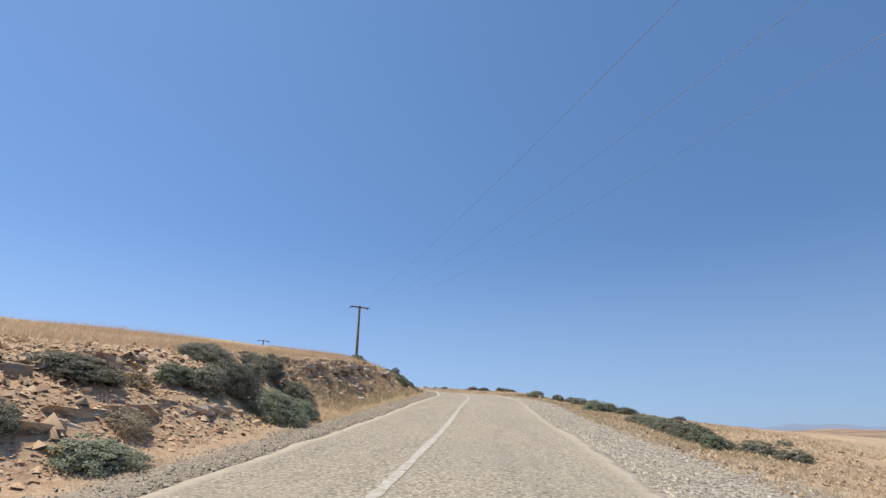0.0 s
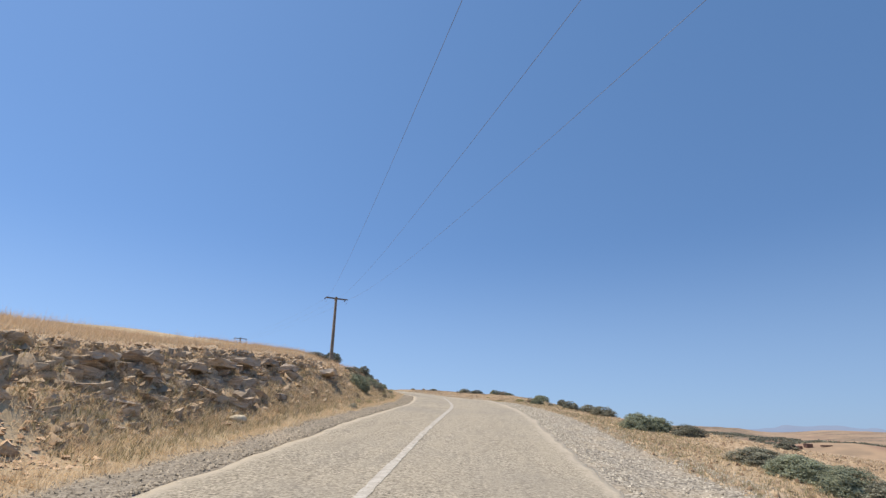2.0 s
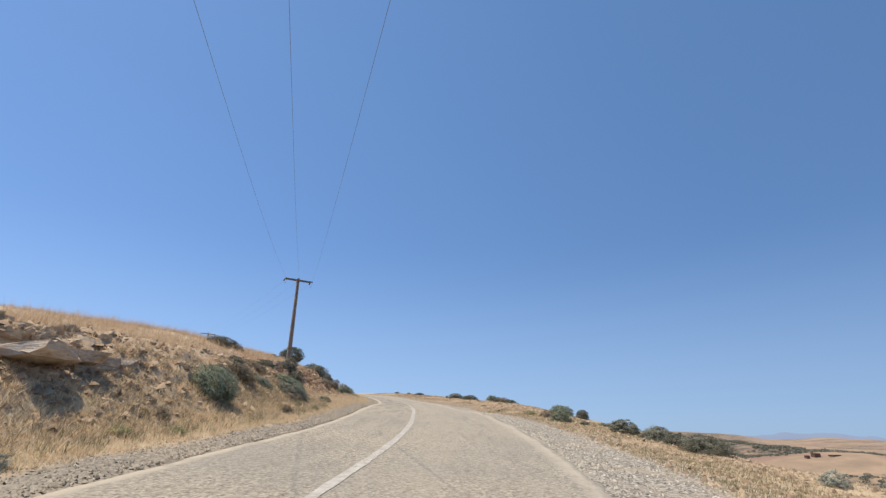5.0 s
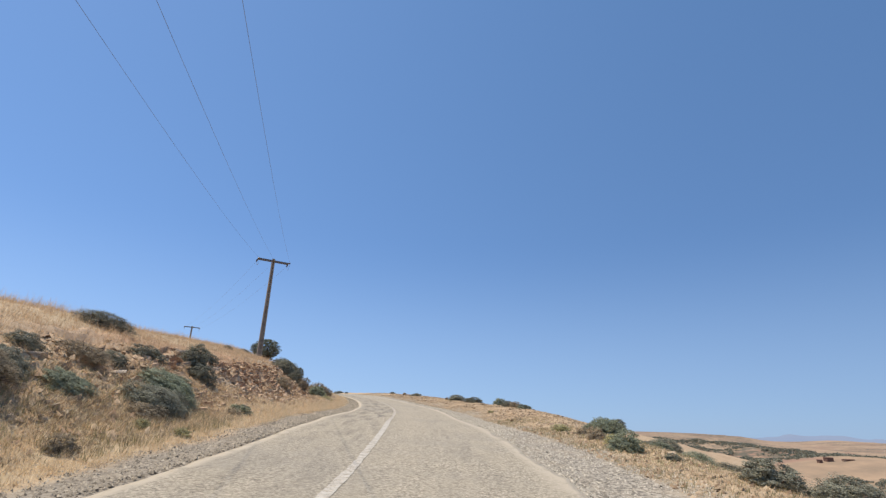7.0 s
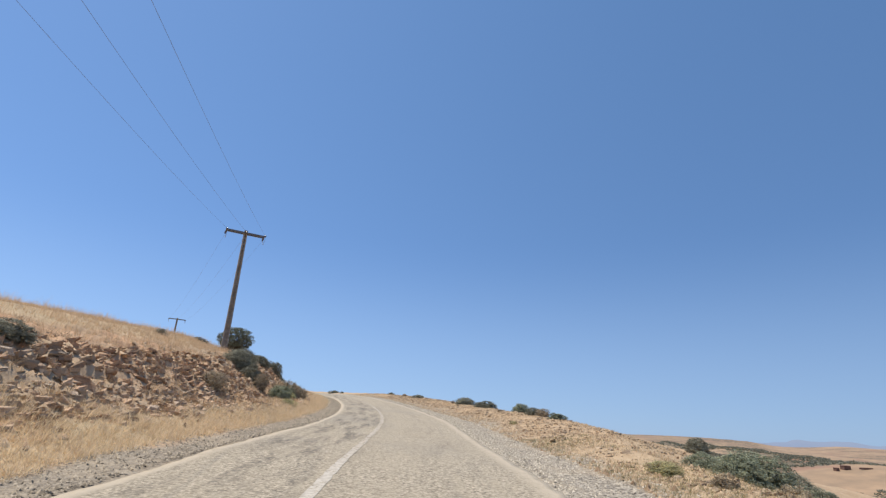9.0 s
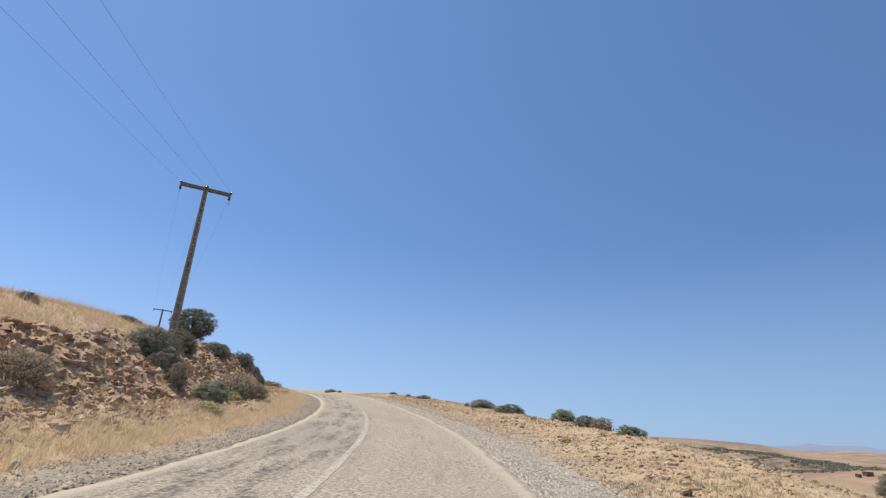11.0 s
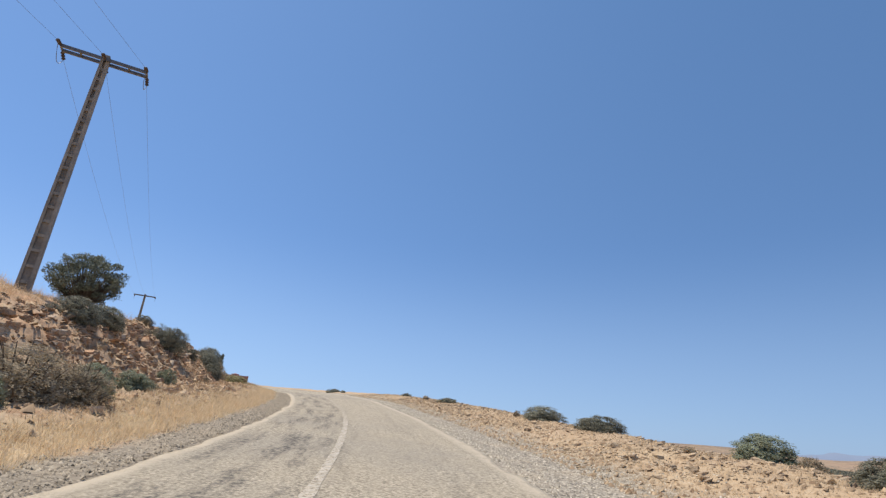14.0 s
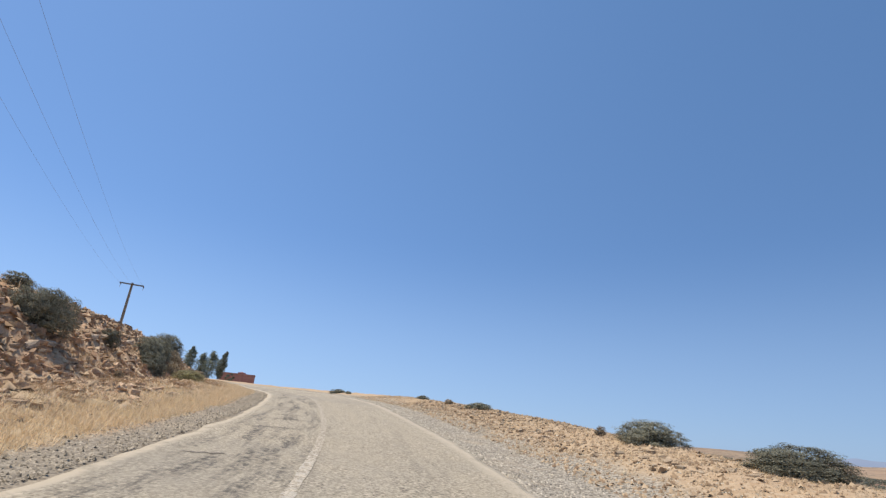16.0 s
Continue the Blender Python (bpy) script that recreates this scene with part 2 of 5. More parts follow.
def ground_material():
    m, n, l = material("dry_earth")
    pos = n.new("ShaderNodeNewGeometry").outputs["Position"]
    gravel, rock, grass, far = (attribute(n, k) for k in ("gravel", "rock", "grass", "far"))
    earth = mixed(n, l, noisy(n, l, 0.7, 6), (0.385, 0.25, 0.14), (0.53, 0.38, 0.23))
    earth = mixed(n, l, attribute(n, "ochre"), earth, mixed(n, l, noisy(n, l, 1.1, 5), (0.33, 0.185, 0.10), (0.49, 0.31, 0.185)))
    earth = mixed(n, l, noisy(n, l, 9, 4, 0.7, 0.5, 0.75), earth, (0.58, 0.47, 0.33))
    straw = mixed(n, l, noisy(n, l, 2.2, 5), (0.43, 0.30, 0.165), (0.60, 0.455, 0.28))
    straw = mixed(n, l, noisy(n, l, 0.35, 3, 0.5, 0.45, 0.7), straw, (0.41, 0.315, 0.18))
    stone = mixed(n, l, noisy(n, l, 2.6, 7, 0.7), (0.33, 0.235, 0.15), (0.58, 0.44, 0.29))
    stone = mixed(n, l, attribute(n, "ochre"), stone, mixed(n, l, noisy(n, l, 2.2, 7, 0.7), (0.34, 0.18, 0.095), (0.66, 0.40, 0.23)))
    stone = mixed(n, l, math_node(n, l, "MULTIPLY", noisy(n, l, 0.45, 3, 0.5, 0.5, 0.66), 0.6), stone, (0.42, 0.32, 0.22))
    chip = noisy(n, l, 22, 0, 0, 0.1, 0.9, kind="colour")
    pebble = mixed(n, l, chip, (0.11, 0.092, 0.07), (0.58, 0.50, 0.385))
    pebble = mixed(n, l, math_node(n, l, "MULTIPLY", attribute(n, "earthy"), 0.6), pebble, mixed(n, l, noisy(n, l, 30, 4, 0.7), (0.15, 0.12, 0.085), (0.38, 0.31, 0.225)))
    pebble = mixed(n, l, math_node(n, l, "MULTIPLY", noisy(n, l, 0.8, 4, 0.6, 0.5, 0.7), 0.7), pebble, (0.47, 0.375, 0.26))
    patch = noisy(n, l, 0.012, 3, 0.5, 0.42, 0.5)
    flat = n.new("ShaderNodeVectorMath")
    flat.operation = "MULTIPLY"
    flat.inputs[1].default_value = (0.0045, 0.0085, 0.0)
    l.new(pos, flat.inputs[0])
    cell = noisy(n, l, 1.0, 0, 0, 0.2, 0.8, vector=flat.outputs[0], kind="colour")
    fields = mixed(n, l, patch, (0.33, 0.195, 0.13), (0.42, 0.285, 0.175))
    fields = mixed(n, l, math_node(n, l, "MULTIPLY", cell, 0.6), fields, (0.46, 0.325, 0.215))
    fields = mixed(n, l, noisy(n, l, 0.05, 5, 0.6, 0.4, 0.7), fields, (0.30, 0.215, 0.14))
    fields = mixed(n, l, math_node(n, l, "MULTIPLY", attribute(n, "scrub"), noisy(n, l, 0.11, 6, 0.7, 0.42, 0.56)), fields, (0.13, 0.115, 0.08))
    c = mixed(n, l, grass, earth, straw)
    c = mixed(n, l, rock, c, stone)
    c = mixed(n, l, math_node(n, l, "MULTIPLY", noisy(n, l, 17, 6, 0.75, 0.50, 0.68), 0.5), c, (0.27, 0.19, 0.115))
    c = mixed(n, l, math_node(n, l, "MULTIPLY", noisy(n, l, 23, 4, 0.7, 0.55, 0.7), 0.38), c, (0.72, 0.58, 0.41))
    c = mixed(n, l, math_node(n, l, "MULTIPLY", noisy(n, l, 10, 0, 0, 0.1, 0.9, kind="colour"), 0.36), c, (0.64, 0.49, 0.32))
    c = mixed(n, l, gravel, c, pebble)
    c = mixed(n, l, far, c, fields)
    coloured(n, l, c)
    h = math_node(n, l, "ADD", noisy(n, l, 3.5, 7, 0.62, 0, 1), math_node(n, l, "MULTIPLY", chip, math_node(n, l, "MULTIPLY", gravel, 0.25)))
    bumped(n, l, h, 0.7, 0.07)
    return m


def asphalt_material():
    m, n, l = material("worn_chip_seal", 0.85)
    lat, along = attribute(n, "lat"), attribute(n, "along")
    cell = noisy(n, l, 36, 0, 0, 0.15, 0.85, kind="colour")
    speck = noisy(n, l, 17, 5, 0.75, 0.38, 0.62)
    chip = math_node(n, l, "ADD", math_node(n, l, "MULTIPLY", cell, 0.5), math_node(n, l, "MULTIPLY", speck, 0.5), True)
    base = mixed(n, l, chip, (0.07, 0.054, 0.035), (0.78, 0.665, 0.49))
    smooth = noisy(n, l, 0.5, 5, 0.6, 0.35, 0.7)
    base = mixed(n, l, math_node(n, l, "MULTIPLY", smooth, 0.45), base, (0.43, 0.355, 0.25))
    # polished wheel paths
    comb = n.new("ShaderNodeCombineXYZ")
    l.new(math_node(n, l, "MULTIPLY", lat, 3.2), comb.inputs[0])
    l.new(math_node(n, l, "MULTIPLY", along, 0.14), comb.inputs[1])
    streak = noisy(n, l, 1.0, 5, 0.65, 0.45, 0.62, vector=comb.outputs[0])
    base = mixed(n, l, math_node(n, l, "MULTIPLY", streak, 0.4), base, (0.465, 0.39, 0.28))
    base = mixed(n, l, math_node(n, l, "MULTIPLY", noisy(n, l, 0.16, 4, 0.6, 0.48, 0.66), 0.5), base, (0.33, 0.29, 0.23))
    # bleeding tar, mostly in the left lane
    comb2 = n.new("ShaderNodeCombineXYZ")
    l.new(math_node(n, l, "MULTIPLY", lat, 2.6), comb2.inputs[0])
    l.new(math_node(n, l, "MULTIPLY", along, 0.33), comb2.inputs[1])
    tar = noisy(n, l, 1.0, 7, 0.75, 0.47, 0.60, vector=comb2.outputs[0])
    coarse = noisy(n, l, 9.0, 5, 0.7, 0.40, 0.55)
    tar = math_node(n, l, "MULTIPLY", math_node(n, l, "MULTIPLY", tar, coarse), attribute(n, "tar"))
    base = mixed(n, l, tar, base, (0.12, 0.105, 0.085))
    edge = attribute(n, "edge")
    base = mixed(n, l, math_node(n, l, "MULTIPLY", edge, noisy(n, l, 2.5, 4, 0.6, 0.25, 0.5)), base, (0.56, 0.47, 0.345))
    coloured(n, l, base)
    bumped(n, l, chip, 0.8, 0.014)
    return m


def strata_material(name, dark, light, grey, depth=0.05):
    """Bedded rock: thin level bands, patches of grey weathering, a tint for each loose piece."""
    m, n, l = material(name, 0.95)
    g = n.new("ShaderNodeNewGeometry")
    flat = n.new("ShaderNodeVectorMath")
    flat.operation = "MULTIPLY"
    flat.inputs[1].default_value = (1.9, 1.9, 8.0)
    l.new(g.outputs["Position"], flat.inputs[0])
    band = noisy(n, l, 1.6, 5, 0.65, 0.36, 0.64, vector=flat.outputs[0])
    c = mixed(n, l, band, dark, light)
    c = mixed(n, l, noisy(n, l, 1.1, 4, 0.6, 0.5, 0.62), c, grey)
    c = mixed(n, l, math_node(n, l, "MULTIPLY", noisy(n, l, 14, 5, 0.7, 0.45, 0.7), 0.5), c, light)
    hue = n.new("ShaderNodeHueSaturation")
    v = n.new("ShaderNodeMapRange")
    v.inputs["To Min"].default_value, v.inputs["To Max"].default_value = 0.72, 1.22
    l.new(g.outputs["Random Per Island"], v.inputs["Value"])
    l.new(v.outputs["Result"], hue.inputs["Value"])
    l.new(c, hue.inputs["Color"])
    coloured(n, l, hue.outputs["Color"])
    h = math_node(n, l, "ADD", math_node(n, l, "MULTIPLY", band, 0.6), noisy(n, l, 8, 7, 0.7, 0, 1))
    bumped(n, l, h, 1.0, depth)
    return m


GROUND, ASPHALT = ground_material(), asphalt_material()
ROCK = strata_material("layered_brown_rock", (0.36, 0.26, 0.18), (0.70, 0.54, 0.38), (0.50, 0.42, 0.33))
PALE_STONE = plain_material("pale_stone", (0.62, 0.50, 0.33), (0.80, 0.68, 0.48), 5, 0.9, 0, 0.6, 0.02)
CONCRETE = plain_material("weathered_concrete", (0.23, 0.195, 0.16), (0.36, 0.315, 0.26), 3, 0.9, 0, 0.4, 0.01)
STEEL = plain_material("dull_galvanised_steel", (0.13, 0.12, 0.115), (0.22, 0.21, 0.20), 9, 0.6, 0.4, 0.2, 0.004)
GLASS = plain_material("brown_glazed_insulator", (0.07, 0.045, 0.03), (0.12, 0.08, 0.05), 20, 0.25, 0, 0.1, 0.002)
WIRE = plain_material("grey_cable", (0.16, 0.16, 0.165), (0.24, 0.24, 0.245), 3, 0.6, 0.3, 0.1, 0.002)
WOOD = plain_material("dry_bark", (0.09, 0.07, 0.05), (0.19, 0.15, 0.11), 8, 0.95, 0, 0.6, 0.01)
SCRUB = leaf_material("dark_scrub_leaves", (0.185, 0.18, 0.125), (0.325, 0.31, 0.225), 0.7, 0.25, 0.4)
GREEN = leaf_material("green_shrub_leaves", (0.215, 0.235, 0.155), (0.37, 0.385, 0.26), 0.7, 0.3, 0.35)
YELLOW = leaf_material("yellow_green_shrub_leaves", (0.32, 0.30, 0.15), (0.55, 0.50, 0.27), 0.7, 0.35, 0.35)
PALE_BUSH = leaf_material("silvery_shrub_leaves", (0.38, 0.38, 0.30), (0.60, 0.60, 0.48), 0.7, 0.35, 0.3)
BROWN = leaf_material("withered_brown_scrub", (0.28, 0.225, 0.15), (0.54, 0.44, 0.30), 0.8, 0.32, 0.4)
TREE = leaf_material("dark_tree_leaves", (0.11, 0.125, 0.085), (0.26, 0.275, 0.20), 0.6, 0.15, 0.35)
STRAW = leaf_material("dry_straw", (0.52, 0.395, 0.24), (0.80, 0.655, 0.45), 0.8, 0.5)
HILL_STRAW = leaf_material("pale_hill_straw", (0.50, 0.345, 0.20), (0.74, 0.565, 0.375), 0.8, 0.5)


def paint_material():
    m, n, l = material("worn_white_paint", 0.8)
    white = mixed(n, l, noisy(n, l, 7, 6, 0.65), (0.42, 0.365, 0.285), (0.62, 0.565, 0.475))
    chip = mixed(n, l, noisy(n, l, 30, 0, 0, 0.15, 0.85, kind="colour"), (0.22, 0.175, 0.12), (0.62, 0.53, 0.40))
    gone = math_node(n, l, "ADD", noisy(n, l, 11, 6, 0.75, 0.35, 0.65), math_node(n, l, "SUBTRACT", attribute(n, "worn"), 0.5), True)
    gone = math_node(n, l, "MULTIPLY", math_node(n, l, "SUBTRACT", gone, 0.35, True), 3.0, True)
    coloured(n, l, mixed(n, l, gone, white, chip))
    return m


PAINT = paint_material()
TAR_SEAL = plain_material("tar_seal", (0.14, 0.12, 0.095), (0.26, 0.22, 0.17), 9, 0.8, 0, 0.3, 0.004)


# ---- mesh helpers ----
def mesh_of(name, verts, faces, mat, smooth=False):
    me = bpy.data.meshes.new(name)
    me.from_pydata([tuple(v) for v in verts], [], [tuple(f) for f in faces])
    me.materials.append(mat)
    if smooth:
        me.polygons.foreach_set("use_smooth", [True] * len(me.polygons))
    me.update()
    return me


def part(name, me, parent, label="", m=None):
    ob = new(name, me)
    ob.parent = parent
    if m is not None:
        ob.matrix_basis = m
    return tagged(ob, label)


def grid_faces(rows, columns):
    a = np.arange((rows - 1) * columns).reshape(rows - 1, columns)[:, :-1].ravel()
    return np.stack([a, a + 1, a + columns + 1, a + columns], 1).tolist()


def set_float(me, name, values):
    at = me.attributes.new(name, "FLOAT", "POINT")
    at.data.foreach_set("value", np.asarray(values, np.float32).ravel())


# ---- the ground, one sheet to the horizon ----
S = np.r_[-4000, -2000, -1000, -500, -300, -200, -140, -100, np.arange(-70, -8, 3), np.arange(-8, 112, 0.3), np.arange(112, 170, 1.0), 170 * 1.03 ** np.arange(112)]
D = np.r_[-(22 * 1.13 ** np.arange(44)[::-1]), np.arange(-20, -13, 1.2), np.arange(-13, -9.4, 0.4), np.arange(-9.4, -2.5, 0.09),
          -2.4, -1.9, -0.5, 1.0, 2.5, np.arange(2.9, 9, 0.22), np.arange(9, 20, 0.7), 20 * 1.05 ** np.arange(1, 112)]
gs, gd = np.meshgrid(S, D, indexing="ij")
gz, bank = ground_parts(gs, gd)
gx, gy = plan(gs, gd)
under = (gd > -2.3) & (gd < 3.1) & (gs > -70) & (gs < 330)
gz = gz - 0.07 * under
me = mesh_of("ground", np.stack([gx.ravel(), gy.ravel(), gz.ravel()], 1), grid_faces(len(S), len(D)), GROUND, True)
wob = 0.35 * fbm(gs * 0.7, gd * 0.7, 3)
left_gravel = step(-3.2, -2.85, gd + 0.7 * wob) * (gd < 0)
right_gravel = step(5.9, 4.9, gd - 0.7 * step(60, 75, gs) + 2 * wob) * (gd > 0)
set_float(me, "gravel", np.maximum(left_gravel, right_gravel))
share = (rows_at(gs, BANK_TOE) - gd) / (rows_at(gs, BANK_TOE) - rows_at(gs, BANK_TOP))
rim_rock = 0.7 * step(6.5, 8.0, gd) * step(14, 10, gd) * step(42, 58, gs) * step(0.0, 0.35, fbm(gs * 0.5, gd * 0.6 + 2, 3))
set_float(me, "rock", np.maximum(rim_rock, bank * step(0.25, 0.55, share + 0.14 * step(46, 54, gs) - 0.22 * step(22, 26, gs) * step(48, 42, gs) + 0.35 * fbm(gs * 0.35, gd * 0.4, 3))))
grass = np.where(gd < 0, np.maximum(step(0.3, 1.2, rows_at(gs, BANK_TOP) - gd), step(0.42, 0.12, share + 0.25 * fbm(gs * 0.6, gd * 0.5, 3)) * np.maximum(step(54, 44, gs), step(-4.6, -4.1, gd + 0.8 * fbm(gs * 0.6, gd * 0.5 + 5, 3))) * step(-2.9, -3.4, gd) * step(10, 20, gs)), step(4.8, 6.2, gd) * step(-0.25, 0.45, fbm(gs * 0.22, gd * 0.25 + 4, 3)) * (1 - 0.75 * step(45, 60, gs)))
set_float(me, "grass", grass)
set_float(me, "earthy", step(0, -1, gd))
set_float(me, "ochre", np.where(gd < 0, np.maximum(step(40, 50, gs), step(17, 14, gs)), 0.8 * np.maximum(step(10, 20, gs) * step(8.5, 11, gd), 0.3 * step(40, 50, gs) * step(5.6, 7, gd))) * step(-0.6, 0.1, fbm(gs * 0.15, gd * 0.2, 3)))
far = np.maximum(step(45, 120, gd), step(200, 500, gs))
set_float(me, "far", far)
dip = step(0.05, 0.3, fbm(gx / 130, gy / 60 + 3, 5)) * step(40, 90, gd)
hump = np.exp(-(((gx - 345) / 95) ** 2 + ((gy - 455) / 115) ** 2))
rise, front = upland(gx, gy)
patches = 0.75 * step(8, 16, rise) * step(-0.15, 0.25, fbm(gx / 45 + 3, gy / 18, 4))
set_float(me, "scrub", np.clip(dip * (1 - 1.6 * hump) + np.maximum(patches, front * step(-0.4, 0.1, fbm(gx / 25, gy / 25, 4))), 0, 1))
ground = tagged(new("ground", me), "dry stony hillside of brown earth, gravel and straw-coloured grass", "ground", kind="structure")

# ---- the road ----
rs = np.r_[np.arange(-60, -8, 2), np.arange(-8, 125, 0.25), np.arange(125, 320, 2)]
rd = np.r_[-2.2, -2.155, -2.05, -1.95, -1.8, np.linspace(-1.6, 2.5, 11), 2.65, 2.8, 2.92, 3.04, 3.16, 3.21]
a, b = np.meshgrid(rs, rd, indexing="ij")
edge_l = 0.10 * fbm(rs * 0.8, rs * 0 + 2, 4)[:, None] + 0.05 * fbm(rs * 3, rs * 0 + 5, 2)[:, None]
edge_r = 0.13 * fbm(rs * 0.5, rs * 0 + 9, 4)[:, None] + 0.06 * fbm(rs * 3, rs * 0 + 1, 2)[:, None]
off = b + np.where(b < -2, edge_l, np.where(b > 3, edge_r, 0))
rx, ry = plan(a, off)
_, _, _, zr, fall = line_at(a)
rz = zr + b * fall * (1 - step(120, 200, a) * 0.5) + 0.012 + 0.012 * fbm(a * 0.35, b * 0.8, 3)
rz[:, 0] -= 0.14
rz[:, -1] -= 0.16
me = mesh_of("road", np.stack([rx.ravel(), ry.ravel(), rz.ravel()], 1), grid_faces(len(rs), len(rd)), ASPHALT, True)
set_float(me, "lat", b)
set_float(me, "along", a)
set_float(me, "edge", np.maximum(step(-1.93, -2.06, b), step(2.84, 2.98, b)))
set_float(me, "tar", (0.25 + 0.75 * step(38, 60, a)) * step(0.4, -0.3, b) * step(-2.1, -1.6, b) + 0.3 * step(0.9, 1.6, b) * step(2.6, 2.0, b))
road = tagged(new("road", me), "narrow pale worn chip-sealed road with broken edges", "road", kind="structure")


def road_z(s, d):
    _, _, _, z, f = line_at(s)
    return z + d * f * (1 - step(120, 200, s) * 0.5) + 0.012 + 0.012 * fbm(s * 0.35, d * 0.8, 3)


def strip(name, ss, dd, wide, mat, lift=0.006):
    ss, dd, wide = np.asarray(ss, float), np.asarray(dd, float), np.asarray(wide, float)
    v = []
    for side in (-0.5, 0.5):
        x, y = plan(ss, dd + side * wide)
        v.append(np.stack([x, y, road_z(ss, dd + side * wide) + lift], 1))
    v = np.stack(v, 1).reshape(-1, 3)
    return new(name, mesh_of(name, v, grid_faces(len(ss), 2), mat))


ls = np.arange(-40, 150, 0.25)
line = strip("centre_line", ls, 0.02 * fbm(ls * 0.2, 0 * ls + 3, 2), 0.14 * (1 + 0.3 * fbm(ls * 4, ls * 0 + 8, 2)), PAINT)
set_float(line.data, "worn", np.repeat(0.28 + 0.34 * step(44, 62, ls) + 0.32 * step(66, 92, ls) + 0.2 * fbm(ls * 0.3, ls * 0 + 6, 3), 2))
tagged(line, "worn white painted centre line on the road", "road marking", kind="structure")

# ---- power line ----
def tube(points, radius, sides=6):
    pts = [Vector(p) for p in points]
    v, fcs = [], []
    for i, p in enumerate(pts):
        way = (pts[min(i + 1, len(pts) - 1)] - pts[max(i - 1, 0)]).normalized()
        u = way.orthogonal().normalized()
        w = way.cross(u)
        r = radius[i] if hasattr(radius, "__len__") else radius
        v += [p + r * (math.cos(k) * u + math.sin(k) * w) for k in np.arange(sides) * 2 * math.pi / sides]
    for i in range(len(pts) - 1):
        for k in range(sides):
            fcs.append((i * sides + k, i * sides + (k + 1) % sides, (i + 1) * sides + (k + 1) % sides, (i + 1) * sides + k))
    fcs += [tuple(range(sides))[::-1], tuple(range((len(pts) - 1) * sides, len(pts) * sides))]
    return v, fcs


def box(cx, cy, cz, lx, ly, lz, taper=1.0):
    v = [(cx + sx * lx / 2 * k, cy + sy * ly / 2 * k, cz + sz * lz / 2) for sz, k in ((-1, 1), (1, taper)) for sx, sy in ((-1, -1), (1, -1), (1, 1), (-1, 1))]
    return v, [(3, 2, 1, 0), (4, 5, 6, 7), (0, 1, 5, 4), (1, 2, 6, 5), (2, 3, 7, 6), (3, 0, 4, 7)]


def joined(*pieces):
    v, fcs = [], []
    for a_, b_ in pieces:
        k = len(v)
        v += list(a_)
        fcs += [tuple(i + k for i in f_) for f_ in b_]
    return v, fcs


def power_pole(m, high, half):
    """Tapered concrete pole with two flanges and rungs between them, steel crossarm and strain insulators."""
    root = tagged(new("power_pole"), "tapered concrete power pole with a steel crossarm on a grassy bank", "power pole", "power poles along the line")
    root.matrix_basis = m
    wide = lambda z: 0.34 - 0.17 * z / high
    pieces = []
    for side in (-1, 1):
        v = [(side * wide(z) / 2 + sx * 0.045, sy * 0.13, z) for z in (-0.6, high) for sx, sy in ((-1, -1), (1, -1), (1, 1), (-1, 1))]
        pieces.append((v, box(0, 0, 0, 1, 1, 1)[1]))
    part("shaft", mesh_of("shaft", *joined(*pieces), CONCRETE), root)
    web = [(sx * (wide(z) / 2 - 0.03), sy * 0.035, z) for z in (-0.6, high) for sx, sy in ((-1, -1), (1, -1), (1, 1), (-1, 1))]
    part("web", mesh_of("web", web, box(0, 0, 0, 1, 1, 1)[1], CONCRETE), root)
    z = 0.3
    while z < high - 0.5:
        part("rung", mesh_of("rung", *box(0, 0, z, wide(z) - 0.05, 0.22, 0.11), CONCRETE), root)
        z += 0.55 - 0.012 * z
    arm = part("crossarm", mesh_of("crossarm", *joined(box(0, 0.16, high - 0.1, 2 * half, 0.07, 0.12), box(0, -0.16, high - 0.1, 2 * half, 0.07, 0.12),
               *[box(x, 0, high - 0.1, 0.06, 0.36, 0.05) for x in (-half, -0.8, 0.8, half)]), STEEL), root, "dull steel crossarm of two channels")
    part("cap", mesh_of("cap", *box(0, 0, high + 0.04, 0.24, 0.28, 0.16), CONCRETE), root)
    for x in (-half, 0, half):
        for side in (-1, 1):
            for k in range(3):
                y = side * (0.26 + 0.14 * k)
                v, fcs = tube([(x, y, high - 0.12 - 0.03 * k), (x, y + side * 0.04, high - 0.13 - 0.03 * k), (x, y + side * 0.1, high - 0.14 - 0.03 * k)], [0.055, 0.075, 0.03], 8)
                part("insulator", mesh_of("insulator", v, fcs, GLASS), root)
        loop = [(x + 0.02, y, high - 0.18 - 0.55 * (1 - (y / 0.6) ** 2)) for y in np.linspace(-0.6, 0.6, 9)]
        part("jumper", mesh_of("jumper", *tube(loop, 0.012, 5), WIRE), root)
    return root


